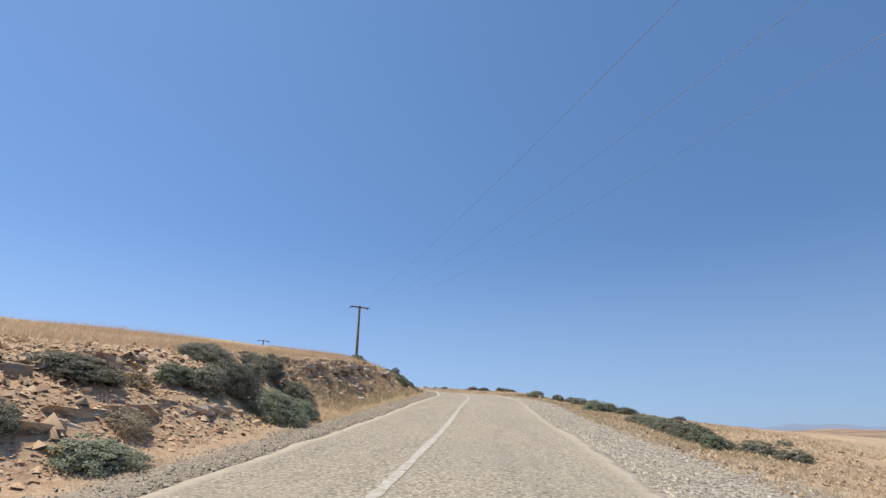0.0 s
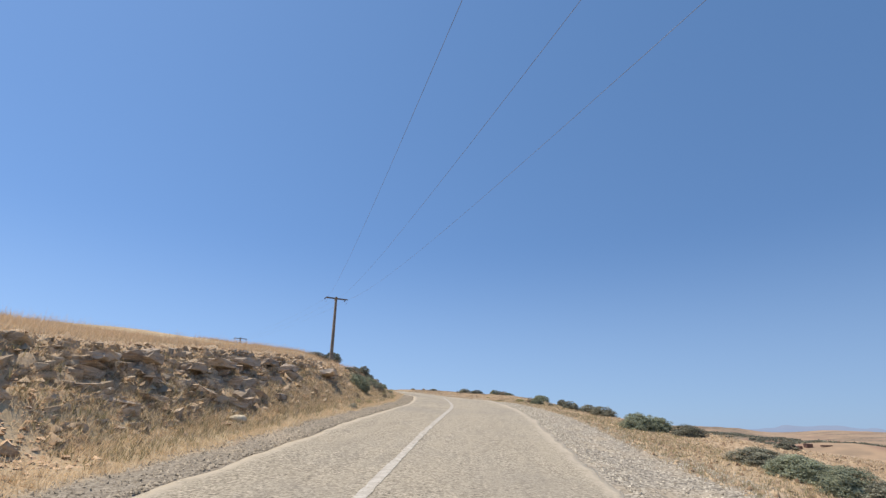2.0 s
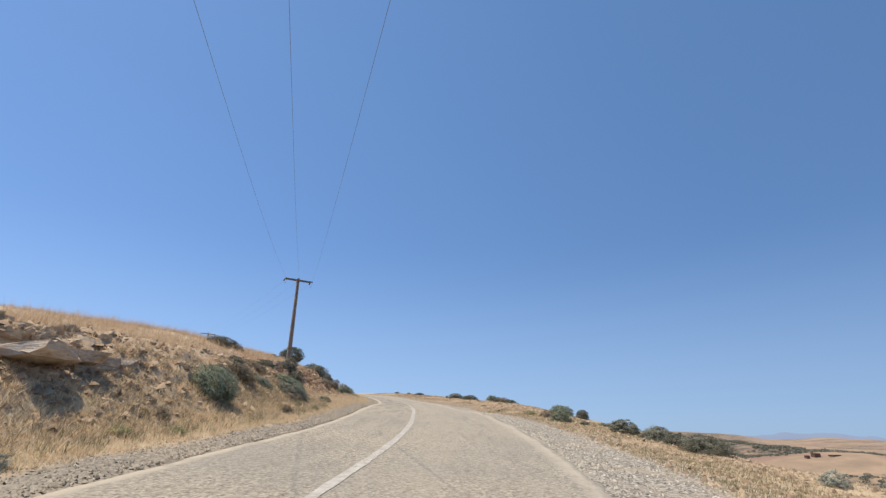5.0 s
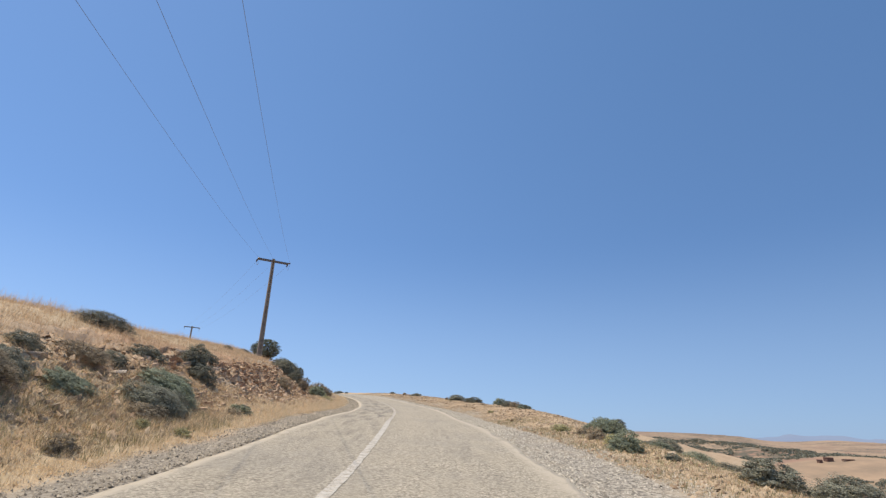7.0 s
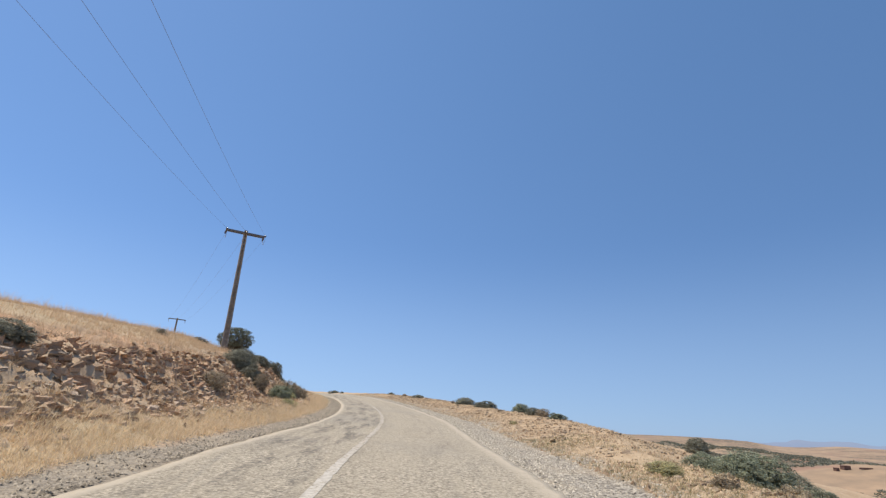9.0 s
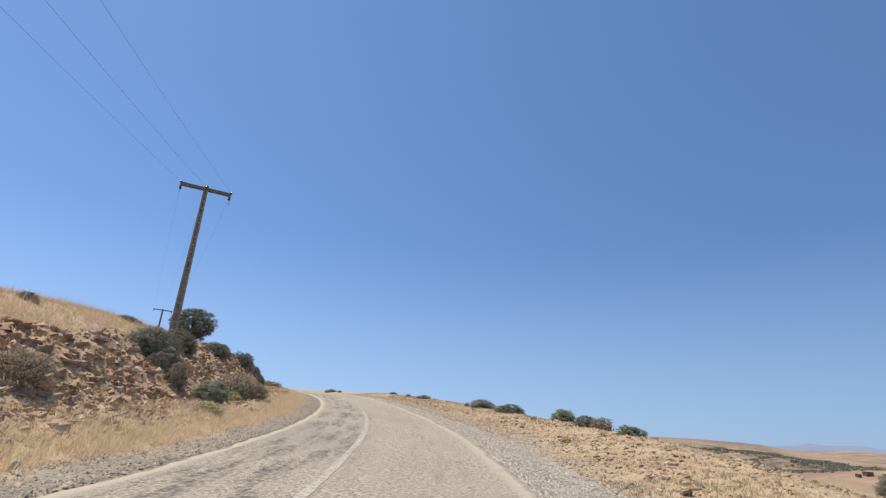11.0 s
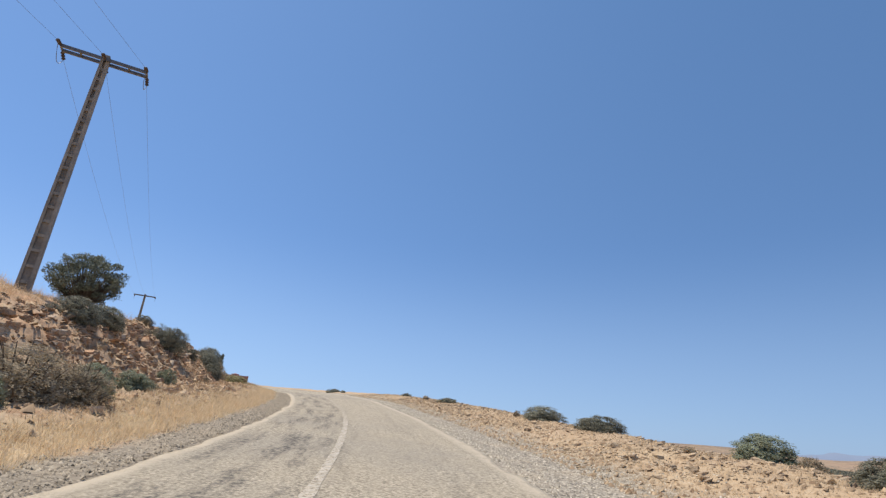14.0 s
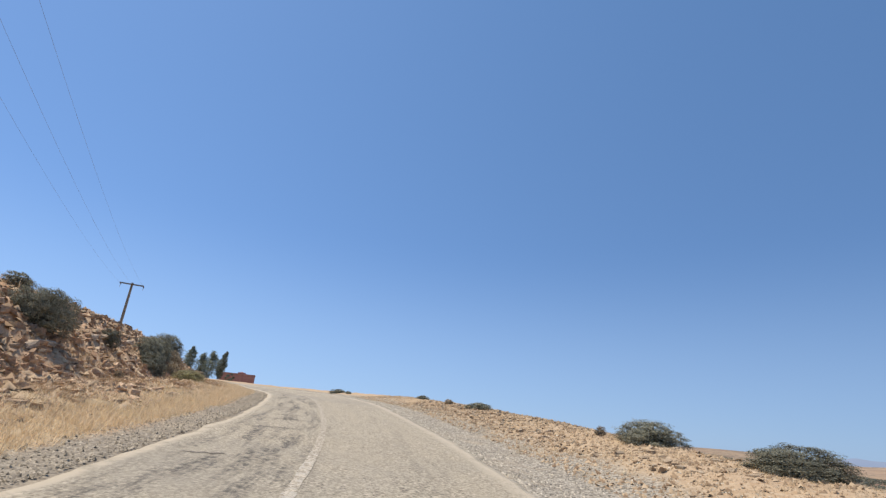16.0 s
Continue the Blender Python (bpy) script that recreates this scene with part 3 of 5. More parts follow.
POLES = [(12.5, -17.9, 6.36, 0.48, 2.2), (-13.11, 77.12, 18.76, 0.52, 1.42), (-47.86, 134.56, 22.31, 0.54, 1.4)]
tops = []
for x, y, z, az, arm_ in POLES:
    s, d = road_of(x, y)
    base = float(ground_z(s, d))
    power_pole(Matrix.Translation((x, y, base)) @ Matrix.Rotation(az, 4, "Z"), z - base, arm_)
    u, v = Vector((math.cos(az), math.sin(az), 0)), Vector((-math.sin(az), math.cos(az), 0))
    tops.append([[Vector((x, y, z - 0.22)) + k * arm_ * u + side * 0.65 * v for side in (-1, 1)] for k in (-1, 0, 1)])
for i in range(len(tops) - 1):
    for k in range(3):
        p, q = tops[i][k][1], tops[i + 1][k][0]
        sag = 1.78 if i == 0 else 0.8
        pts = [p.lerp(q, t) - Vector((0, 0, 4 * sag * t * (1 - t))) for t in np.linspace(0, 1, 40)]
        wire = new("power_cable", mesh_of("power_cable", *tube(pts, 0.005, 5), WIRE))
        tagged(wire, "thin grey overhead power cable slung between concrete poles", "power cable", "cables of the power line")
# ---- shrubs ----
KINDS = {
    "d": (SCRUB, "low dark olive thorny shrub on the dry slope", "shrub"),
    "g": (GREEN, "rounded grey-green shrub among dry grass", "shrub"),
    "b": (BROWN, "withered brown-green brushwood on the bank", "shrub"),
    "y": (YELLOW, "pale yellowish green shrub in the dry grass", "shrub"),
    "p": (PALE_BUSH, "small silvery grey-green bush in the dry grass", "shrub"),
}
rng = np.random.default_rng(11)


def leaf_cloud(points, outward, size, name, mat, long=1.8, loose=0.75):
    """Many small pointed leaves, each facing roughly outward."""
    n = len(points)
    face = outward + rng.normal(size=(n, 3)) * loose
    a = np.cross(face, rng.normal(size=(n, 3)))
    a /= np.linalg.norm(a, axis=1, keepdims=True) + 1e-9
    b = np.cross(a, face)
    b /= np.linalg.norm(b, axis=1, keepdims=True) + 1e-9
    size = size[:, None]
    v = np.stack([points - a * size * long / 2 - b * size / 2, points - a * size * long / 2 + b * size / 2, points + a * size * long / 2], 1).reshape(-1, 3)
    me = bpy.data.meshes.new(name)
    me.vertices.add(3 * n)
    me.vertices.foreach_set("co", v.astype(np.float32).ravel())
    me.loops.add(3 * n)
    me.loops.foreach_set("vertex_index", np.arange(3 * n, dtype=np.int32))
    me.polygons.add(n)
    me.polygons.foreach_set("loop_start", np.arange(0, 3 * n, 3, dtype=np.int32))
    me.materials.append(mat)
    me.update(calc_edges=True)
    return me


def ball_leaves(c, r, n, squash=0.9, hollow=0.35):
    """Leaf places and outward ways on one ragged clump."""
    way = rng.normal(size=(n, 3))
    way /= np.linalg.norm(way, axis=1, keepdims=True)
    lump = 1 + 0.28 * fbm(way[:, 0] * 3.1 + c[0] * 9, way[:, 1] * 3.1 + way[:, 2] * 2.3 + c[1] * 9, 3)
    dist = r * lump * (1 - hollow * rng.random(n) ** 2) * (1 + 0.13 * rng.normal(size=n))
    return np.asarray(c) + way * dist[:, None] * np.array([1.08, 1.08, squash]), way


def shrub_meshes(mat, tufts, leaves, leaf, twiggy):
    """A unit shrub, one metre across and one high: many small tufts of leaves over an uneven dome of bare stems."""
    pts, outs, sizes, stems = [], [], [], []
    bulge = rng.uniform(0, 50, 2)
    n = leaves // tufts
    for k in range(tufts):
        up = 1 - (k + 0.5) / tufts * 1.08
        ang = k * 2.39996 + rng.uniform(-0.5, 0.5)
        flat = math.sqrt(max(0.0, 1 - up * up))
        way = np.array([flat * math.cos(ang), flat * math.sin(ang), up])
        reach = 1 + 0.34 * float(fbm(way[0] * 1.3 + bulge[0], way[1] * 1.3 + way[2] + bulge[1], 3)) + rng.uniform(-0.1, 0.06)
        c = np.array([0, 0, 0.12]) + way * reach * np.array([0.43, 0.43, 0.72])
        r = rng.uniform(0.055, 0.125)
        p, out = ball_leaves(c, r, n, 0.8, 0.6)
        pts.append(p), outs.append(0.55 * out + 0.75 * way), sizes.append(leaf * rng.uniform(0.6, 1.4, n))
        if k % 4 == 0:
            foot = Vector((c[0] * 0.2, c[1] * 0.2, -0.1))
            top = Vector(c) + Vector(way) * r * twiggy
            bend = foot.lerp(top, 0.5) + Vector(rng.normal(size=3) * 0.03)
            stems.append(tube([foot, bend, top], [0.018, 0.012, 0.004], 4))
    # the shaded inside
    n = leaves // 4
    way = rng.normal(size=(n, 3))
    way /= np.linalg.norm(way, axis=1, keepdims=True)
    inner = np.array([0, 0, 0.2]) + way * (rng.random(n) ** 0.4)[:, None] * np.array([0.38, 0.38, 0.46])
    pts.append(inner), outs.append(way), sizes.append(np.full(n, leaf * 2.2))
    p = np.concatenate(pts)
    p[:, 2] = np.maximum(p[:, 2], -0.12 + 0.1 * rng.random(len(p)))
    return leaf_cloud(p, np.concatenate(outs), np.concatenate(sizes), "foliage", mat, loose=0.5), mesh_of("branching_stem", *joined(*stems), WOOD)


SHRUBS = {}
for kind, (mat, _, _) in KINDS.items():
    thin = kind in "byp"
    for size, tufts, share, grow in (("small", (30, 40), 0.3, 1.75), ("medium", (55, 70), 0.6, 1.25), ("large", (95, 120), 1.0, 1.0), ("broad", (130, 150), 1.6, 0.78)):
        SHRUBS[kind, size] = [shrub_meshes(mat, n, int((8000 if thin else 10500) * share), (0.016 if thin else 0.0185) * grow, 1.6 if thin else 0.6) for n in tufts]


def slope_up(s, d):
    """Upward way of the ground round a place, eased towards the vertical."""
    x, y, t, _, _ = line_at(s)
    e = 0.45
    along = float(ground_z(s + e, d) - ground_z(s - e, d)) / (2 * e)
    across = float(ground_z(s, d + e) - ground_z(s, d - e)) / (2 * e)
    gx_, gy_ = across * math.cos(t) - along * math.sin(t), across * math.sin(t) + along * math.cos(t)
    return Vector((-0.75 * gx_, -0.75 * gy_, 1)).normalized()


def shrub(s, d, wide, high, kind, turn):
    """One shrub, leaning out with the slope that it grows on."""
    root = tagged(new("shrub"), KINDS[kind][1], KINDS[kind][2], "shrubs on the roadside")
    lean = Vector((0, 0, 1)).rotation_difference(slope_up(s, d)).to_matrix().to_4x4()
    root.matrix_basis = Matrix.Translation(place(s, d, 0.02 + 0.05 * high)) @ lean @ Matrix.Rotation(turn, 4, "Z") @ Matrix.Diagonal((wide * 1.1, wide * (1.0 + 0.15 * math.sin(7 * turn)), max(high * 1.15, 0.3 * wide), 1))
    foliage, stems = SHRUBS[kind, "small" if wide < 0.65 else "medium" if wide < 1.05 else "large" if wide < 1.38 else "broad"][int(turn * 97) % 2]
    part("foliage", foliage, root)
    part("branching_stem", stems, root, "bare grey-brown branching stem")
    return root


LEFT_START = [(9.8, -5.4, 1.35, 0.48, "d"), (10.8, -5.1, 0.8, 0.36, "b"), (15.0, -6.3, 1.4, 0.42, "d"), (12.0, -5.1, 0.85, 0.5, "g"), (13.2, -4.6, 1.15, 0.85, "d"), (12.4, -4.7, 0.8, 0.65, "d"), (16.0, -5.0, 1.0, 0.8, "d"),
              (14.7, -4.9, 0.85, 0.6, "d"), (13.9, -3.75, 1.5, 0.8, "g"), (16.2, -4.25, 1.1, 0.7, "d"), (15.2, -3.65, 1.2, 0.65, "g"), (8.2, -3.5, 1.0, 0.45, "g"), (9.4, -4.1, 0.7, 0.35, "b"), (7.5, -4.35, 0.65, 0.38, "d"), (16.9, -5.9, 0.85, 0.5, "d")]
LEFT_MIDDLE = [(37.6, -4.75, 1.2, 0.95, "g"), (30.3, -3.3, 0.35, 0.25, "p"), (50.4, -9.3, 1.7, 0.38, "d"), (42.7, -6.1, 0.65, 0.4, "d"), (44.2, -6.0, 1.2, 0.45, "b"), (45.6, -6.2, 0.7, 0.4, "d"), (47.6, -6.4, 0.95, 0.5, "d"),
               (49.4, -5.95, 0.95, 0.8, "d"), (49.0, -5.5, 0.8, 0.65, "d"), (39.5, -5.2, 0.75, 0.42, "d"), (40.8, -5.3, 1.15, 0.6, "b"), (41.6, -5.5, 0.8, 0.5, "d"), (42.6, -5.15, 0.85, 0.45, "g"), (44.6, -4.6, 1.4, 0.7, "d"),
               (45.8, -4.95, 1.3, 0.7, "g"), (44.0, -4.4, 0.8, 0.4, "b"), (46.6, -5.1, 1.0, 0.55, "g"), (40.7, -3.7, 0.5, 0.4, "b"), (47.6, -3.9, 0.45, 0.3, "b"), (39.5, -4.85, 0.38, 0.2, "b"), (40.4, -4.85, 0.35, 0.2, "b"), (43.1, -3.95, 0.32, 0.3, "y"),
               (43.6, -3.45, 0.4, 0.28, "y"), (52.4, -6.75, 0.95, 0.42, "d"), (48.2, -3.95, 0.62, 0.4, "g"), (34.6, -4.2, 0.4, 0.25, "b"), (32.8, -3.7, 0.35, 0.22, "y"), (34.0, -3.5, 0.4, 0.2, "y")]
LEFT_POLE = [(60.8, -5.9, 1.0, 0.6, "b"), (67.8, -10.8, 0.75, 0.3, "d"), (77.0, -11.4, 1.0, 0.3, "d"), (69.0, -7.35, 1.6, 0.95, "d"), (67.6, -5.95, 0.85, 0.95, "b"), (68.2, -6.5, 0.9, 0.8, "d"), (73.9, -8.1, 1.55, 0.8, "d"), (68.4, -4.95, 1.2, 0.75, "g"),
             (65.6, -4.1, 0.75, 0.38, "y"), (71.5, -5.5, 0.6, 0.45, "g"), (71.9, -4.95, 0.8, 0.6, "g"), (73.4, -5.3, 1.8, 1.0, "b"), (74.2, -4.8, 1.1, 0.7, "b"), (75.2, -5.05, 1.05, 0.75, "g"), (70.3, -4.7, 0.6, 0.4, "y")]
LEFT_BEND = [(78.2, -5.4, 0.9, 0.62, "g"), (79.8, -8.0, 1.3, 0.75, "d"), (82.2, -8.2, 1.25, 0.7, "d"), (82.6, -6.05, 0.6, 0.5, "g"), (87.3, -7.55, 1.5, 1.0, "d"), (88.7, -8.9, 0.75, 0.4, "d"), (86.2, -8.1, 0.5, 0.33, "b"),
             (92.0, -7.4, 0.8, 0.55, "d"), (94.9, -6.6, 1.1, 0.75, "d"), (96.0, -7.1, 1.2, 0.85, "d"), (97.4, -7.2, 1.3, 0.9, "d"), (97.6, -6.5, 1.0, 0.6, "b"), (99.0, -7.5, 1.4, 0.9, "d"), (100.4, -7.0, 1.2, 0.7, "b"), (102.4, -7.7, 1.6, 1.0, "d"), (95.6, -5.2, 1.1, 0.5, "y"), (98.5, -5.6, 1.3, 0.6, "b"), (101.0, -5.9, 1.2, 0.55, "y"), (103.8, -6.3, 1.2, 0.6, "b"), (89.8, -6.1, 0.4, 0.3, "b")]
RIGHT_START = [(23.6, 7.15, 1.2, 0.5, "d"), (22.3, 7.2, 1.05, 0.6, "g"), (20.9, 7.1, 1.05, 0.62, "g"), (19.6, 7.0, 1.0, 0.65, "d"), (18.4, 7.0, 1.2, 0.7, "d"), (17.0, 6.7, 0.9, 0.55, "g"), (15.9, 6.6, 0.8, 0.48, "g"), (16.2, 7.7, 1.0, 0.4, "d"), (15.2, 8.0, 0.85, 0.34, "d"), (17.9, 9.3, 0.5, 0.22, "g")]
RIGHT_MIDDLE = [(28.2, 10.1, 0.6, 0.22, "d"), (30.6, 8.3, 1.15, 0.4, "d"), (33.2, 8.3, 1.0, 0.34, "d"), (31.2, 6.8, 1.1, 0.62, "g"), (31.6, 7.6, 1.0, 0.6, "g"), (32.7, 8.0, 0.6, 0.55, "b"), (35.8, 8.4, 0.5, 0.32, "p"), (39.6, 8.0, 1.4, 0.52, "d"),
                (41.2, 8.0, 0.9, 0.5, "d"), (42.7, 8.2, 1.2, 0.6, "d"), (43.3, 7.3, 1.0, 0.45, "d"), (46.8, 6.1, 0.95, 0.5, "g"), (45.6, 6.7, 0.4, 0.18, "d"), (43.8, 7.3, 0.4, 0.3, "p"), (55.2, 11.2, 1.4, 0.6, "g"), (54.4, 12.0, 1.6, 0.7, "g"), (53.6, 12.9, 1.5, 0.65, "d"), (52.8, 13.8, 1.7, 0.7, "g"), (51.8, 14.8, 1.6, 0.7, "d"), (51.0, 16.0, 1.9, 0.8, "g"), (57.5, 11.8, 1.2, 0.5, "d"), (59.5, 13.5, 1.5, 0.6, "d"),
                (49.5, 6.35, 0.58, 0.4, "b"), (52.7, 7.9, 1.3, 0.66, "g"), (54.0, 8.3, 1.0, 0.6, "g"), (55.6, 8.6, 1.1, 0.55, "g"), (48.4, 6.5, 0.72, 0.32, "y"), (53.3, 6.4, 0.76, 0.28, "y"), (51.8, 6.75, 0.48, 0.26, "b")]
RIGHT_END = [(63.5, 13.0, 1.16, 0.60, "d"), (68.3, 8.9, 0.95, 0.36, "g"), (68.2, 6.6, 0.4, 0.22, "y"), (70.6, 9.0, 0.95, 0.42, "b"), (71.7, 8.9, 1.15, 0.5, "d"), (74.6, 9.1, 1.2, 0.62, "g"), (73.9, 9.6, 0.55, 0.36, "b"), (75.6, 8.1, 0.3, 0.16, "b"),
             (81.6, 9.0, 1.7, 0.56, "d"), (85.8, 8.8, 2.0, 0.6, "d"), (87.3, 8.2, 0.36, 0.34, "b"), (97.8, 8.2, 1.23, 0.34, "d"), (101.8, 7.9, 0.6, 0.26, "b"), (108.0, 8.2, 0.9, 0.3, "d"), (131.6, 6.6, 1.7, 0.5, "d"), (128.0, 6.9, 0.65, 0.3, "d")]
count = 0
for stretch in (LEFT_START, LEFT_MIDDLE, LEFT_POLE, LEFT_BEND, RIGHT_START, RIGHT_MIDDLE, RIGHT_END):
    for row in stretch:
        s, d, wide, high, kind = row
        shrub(s, d, wide, high * ((0.72 if s < 20 else 0.62 if 35 < s < 48.8 else 0.8 if s < 56 else 0.88) if d < 0 else 0.78 if s < 25 else 1.0), kind, turn=(count * 2.39996) % 6.283)
        count += 1


HOUSE_LEAVES = leaf_material("grey_green_tree_leaves", (0.19, 0.21, 0.15), (0.36, 0.38, 0.28), 0.6, 0.3, 0.3)


# ---- trees ----
def limb_tree(name, label, base, high, wide, mat, lobes, leaves, leaf, trunk_share=0.3, flat=0.8, group=""):
    root = tagged(new(name), label, "tree", group)
    root.matrix_basis = Matrix.Translation(base)
    trunk = [Vector((0, 0, -0.2)), Vector((0.03, 0.02, high * trunk_share * 0.6)), Vector((0.0, 0.05, high * trunk_share))]
    limbs, pts, outs, sizes = [tube(trunk, [high * 0.05, high * 0.04, high * 0.03], 7)], [], [], []
    for k in range(lobes):
        up = 1 - 1.86 * (k + 0.5) / lobes
        ang = k * 2.39996 + rng.uniform(-0.4, 0.4)
        flat_ = math.sqrt(max(0.0, 1 - up * up))
        reach = rng.uniform(0.62, 0.98) + 0.12 * float(fbm(math.cos(ang) * 1.5 + 3, math.sin(ang) * 1.5 + up, 2))
        c = Vector((wide / 2 * reach * flat_ * math.cos(ang), wide / 2 * reach * flat_ * math.sin(ang), high * (0.53 + 0.43 * reach * up)))
        r = wide * rng.uniform(0.045, 0.085) * (1 + 6 / lobes)
        elbow = trunk[2].lerp(c, 0.5) + Vector((0, 0, -0.06 * high))
        limbs.append(tube([trunk[1].lerp(trunk[2], rng.random()), elbow, c], [high * 0.018, high * 0.011, high * 0.003], 5))
        n = leaves // lobes
        p, way = ball_leaves(c, r, n, flat)
        pts.append(p), outs.append(0.5 * way + np.array([flat_ * math.cos(ang), flat_ * math.sin(ang), up]) * 0.7), sizes.append(leaf * rng.uniform(0.6, 1.4, n))
    part("trunk", mesh_of("trunk", *joined(*limbs), WOOD), root)
    part("crown", leaf_cloud(np.concatenate(pts), np.concatenate(outs), np.concatenate(sizes), "crown", mat), root)
    return root


def ground_at(x, y, sink=0.0):
    s, d = road_of(x, y)
    return Vector((x, y, float(ground_z(s, d)) - sink))


base = ground_at(-13.75, 80.4, 0.1)
limb_tree("tree", "small dense dark green tree beside the concrete pole", base, 11.95 - base.z, 2.75, TREE, 120, 22000, 0.036, 0.16, 0.7)


def column_tree(name, label, base, high, wide, lean=0.0):
    root = tagged(new(name), label, "tree", "trees beside the red house")
    root.matrix_basis = Matrix.Translation(base) @ Matrix.Rotation(lean, 4, "Y")
    part("trunk", mesh_of("trunk", *tube([(0, 0, -0.3), (0, 0, high * 0.5), (0.1, 0, high * 0.9)], [0.16, 0.1, 0.03], 6), WOOD), root)
    pts, outs = [], []
    lobes = int(3.2 * high)
    for k in range(lobes):
        h = (k + 0.5) / lobes
        ang, girth = rng.uniform(0, 6.283), wide / 2 * math.sin(min(1, 0.12 + h) * math.pi * 0.93) ** 0.6
        c = (0.5 * girth * math.cos(ang), 0.5 * girth * math.sin(ang), high * (0.12 + 0.82 * h))
        p, way = ball_leaves(c, girth * rng.uniform(0.45, 0.8), 150, 1.5)
        pts.append(p), outs.append(way)
    p = np.concatenate(pts)
    part("crown", leaf_cloud(p, np.concatenate(outs), rng.uniform(0.12, 0.26, len(p)), "crown", HOUSE_LEAVES), root)


def house_tree(name, label, x, y, high, wide, lean):
    base = ground_at(x, y)
    column_tree(name, label, base, high, wide, lean)


house_tree("cypress", "tall narrow ragged cypress leaning beside the red house", -71.4, 209.4, 23.0 - ground_at(-71.4, 209.4).z, 2.3, 0.16)
for x, y, high, wide, lean in ((-73.8, 209.0, 7.2, 4.6, 0.05), (-76.7, 209.0, 6.6, 3.6, 0.0), (-79.8, 208.0, 8.2, 3.0, 0.06)):
    house_tree("tree", "dark upright ragged tree near the red house", x, y, high, wide, lean)
limb_tree("tree", "small dark tree in front of the red house", ground_at(-78.5, 231.0), 3.8, 3.0, HOUSE_LEAVES, 8, 1500, 0.16, 0.25, 1.0, "trees beside the red house")

# ---- the red house beyond the crest ----
RED = plain_material("red_ochre_plaster", (0.36, 0.17, 0.13), (0.47, 0.25, 0.19), 1.5, 0.9, 0, 0.2, 0.01)
PALE_RED = plain_material("faded_pink_plaster", (0.46, 0.27, 0.21), (0.58, 0.36, 0.28), 1.5, 0.9, 0, 0.2, 0.01)
SHUTTER = plain_material("dark_painted_shutter", (0.05, 0.03, 0.025), (0.09, 0.05, 0.04), 4, 0.6, 0, 0.2, 0.004)
house = tagged(new("house"), "low red-ochre plastered house with a flat parapet roof", "house")
hb = ground_at(-83.2, 246.2, 0.3)
house.matrix_basis = Matrix.Translation(hb) @ Matrix.Rotation(radians(24), 4, "Z")
HH = 19.5 - hb.z
t_ = 0.25
part("wall", mesh_of("wall", *joined(box(0, -3, HH / 2, 11.5, t_, HH), box(0, 3, HH / 2, 11.5, t_, HH), box(-5.62, 0, HH / 2, t_, 5.75, HH), box(5.62, 0, HH / 2, t_, 5.75, HH)), RED), house)
part("roof", mesh_of("roof", *box(0, 0, HH - 0.35, 11.2, 5.7, 0.2), PALE_RED), house)
part("cornice", mesh_of("cornice", *joined(box(0, -3.05, HH - 0.3, 11.7, 0.35, 0.12), box(5.68, 0, HH - 0.3, 0.3, 6.2, 0.12)), PALE_RED), house)
part("roof_hut", mesh_of("roof_hut", *joined(box(1.2, -0.5, HH + 0.25, 2.6, 2.4, 0.5), box(1.2, -0.5, HH + 0.62, 1.4, 1.4, 0.26, 0.5)), RED), house)
for x in (-4.2, -1.6, 3.6):
    win = part("window", mesh_of("window", *box(x, -3.12, HH * 0.55, 1.1, 0.1, 1.2), SHUTTER), house)
    part("sill", mesh_of("sill", *box(x, -3.2, HH * 0.55 - 0.66, 1.3, 0.2, 0.1), PALE_RED), win)
part("door", mesh_of("door", *box(1.2, -3.12, HH * 0.3 + 0.35, 1.1, 0.1, 2.1), SHUTTER), house)

# ---- sheds far off on the ploughed hill ----
def valley_at(x, y):
    lo = [(s_, d_) for s_ in np.arange(150, 700, 10) for d_ in np.arange(100, 700, 10)]
    s_, d_ = np.array(lo).T
    px, py = plan(s_, d_)
    k = int(np.argmin((px - x) ** 2 + (py - y) ** 2))
    for step_ in (4, 1):
        s2, d2 = np.meshgrid(s_[k] + np.arange(-8, 9) * step_ * 0.8, d_[k] + np.arange(-8, 9) * step_ * 0.8)
        px, py = plan(s2.ravel(), d2.ravel())
        k = int(np.argmin((px - x) ** 2 + (py - y) ** 2))
        s_, d_ = s2.ravel(), d2.ravel()
    return Vector((x, y, float(ground_z(s_[k], d_[k]))))


DARK_TIN = plain_material("rusty_dark_tin", (0.13, 0.07, 0.05), (0.22, 0.13, 0.095), 0.6, 0.7, 0.2, 0.2, 0.02)
for x, y, lx, ly, lz in ((277, 418, 2.2, 3, 2.0), (285, 420, 4.6, 4, 2.6), (297, 417, 9.0, 1.0, 0.7)):
    shed = tagged(new("shed"), "small dark farm shed on the distant ploughed hill", "shed", "sheds on the hill")
    shed.matrix_basis = Matrix.Translation(valley_at(x, y) - Vector((0, 0, 0.3)))
    part("wall", mesh_of("wall", *box(0, 0, lz / 2, lx, ly, lz), DARK_TIN), shed)
    part("roof", mesh_of("roof", *box(0, 0, lz + 0.15, lx + 0.5, ly + 0.5, 0.3, 0.75), DARK_TIN), shed)

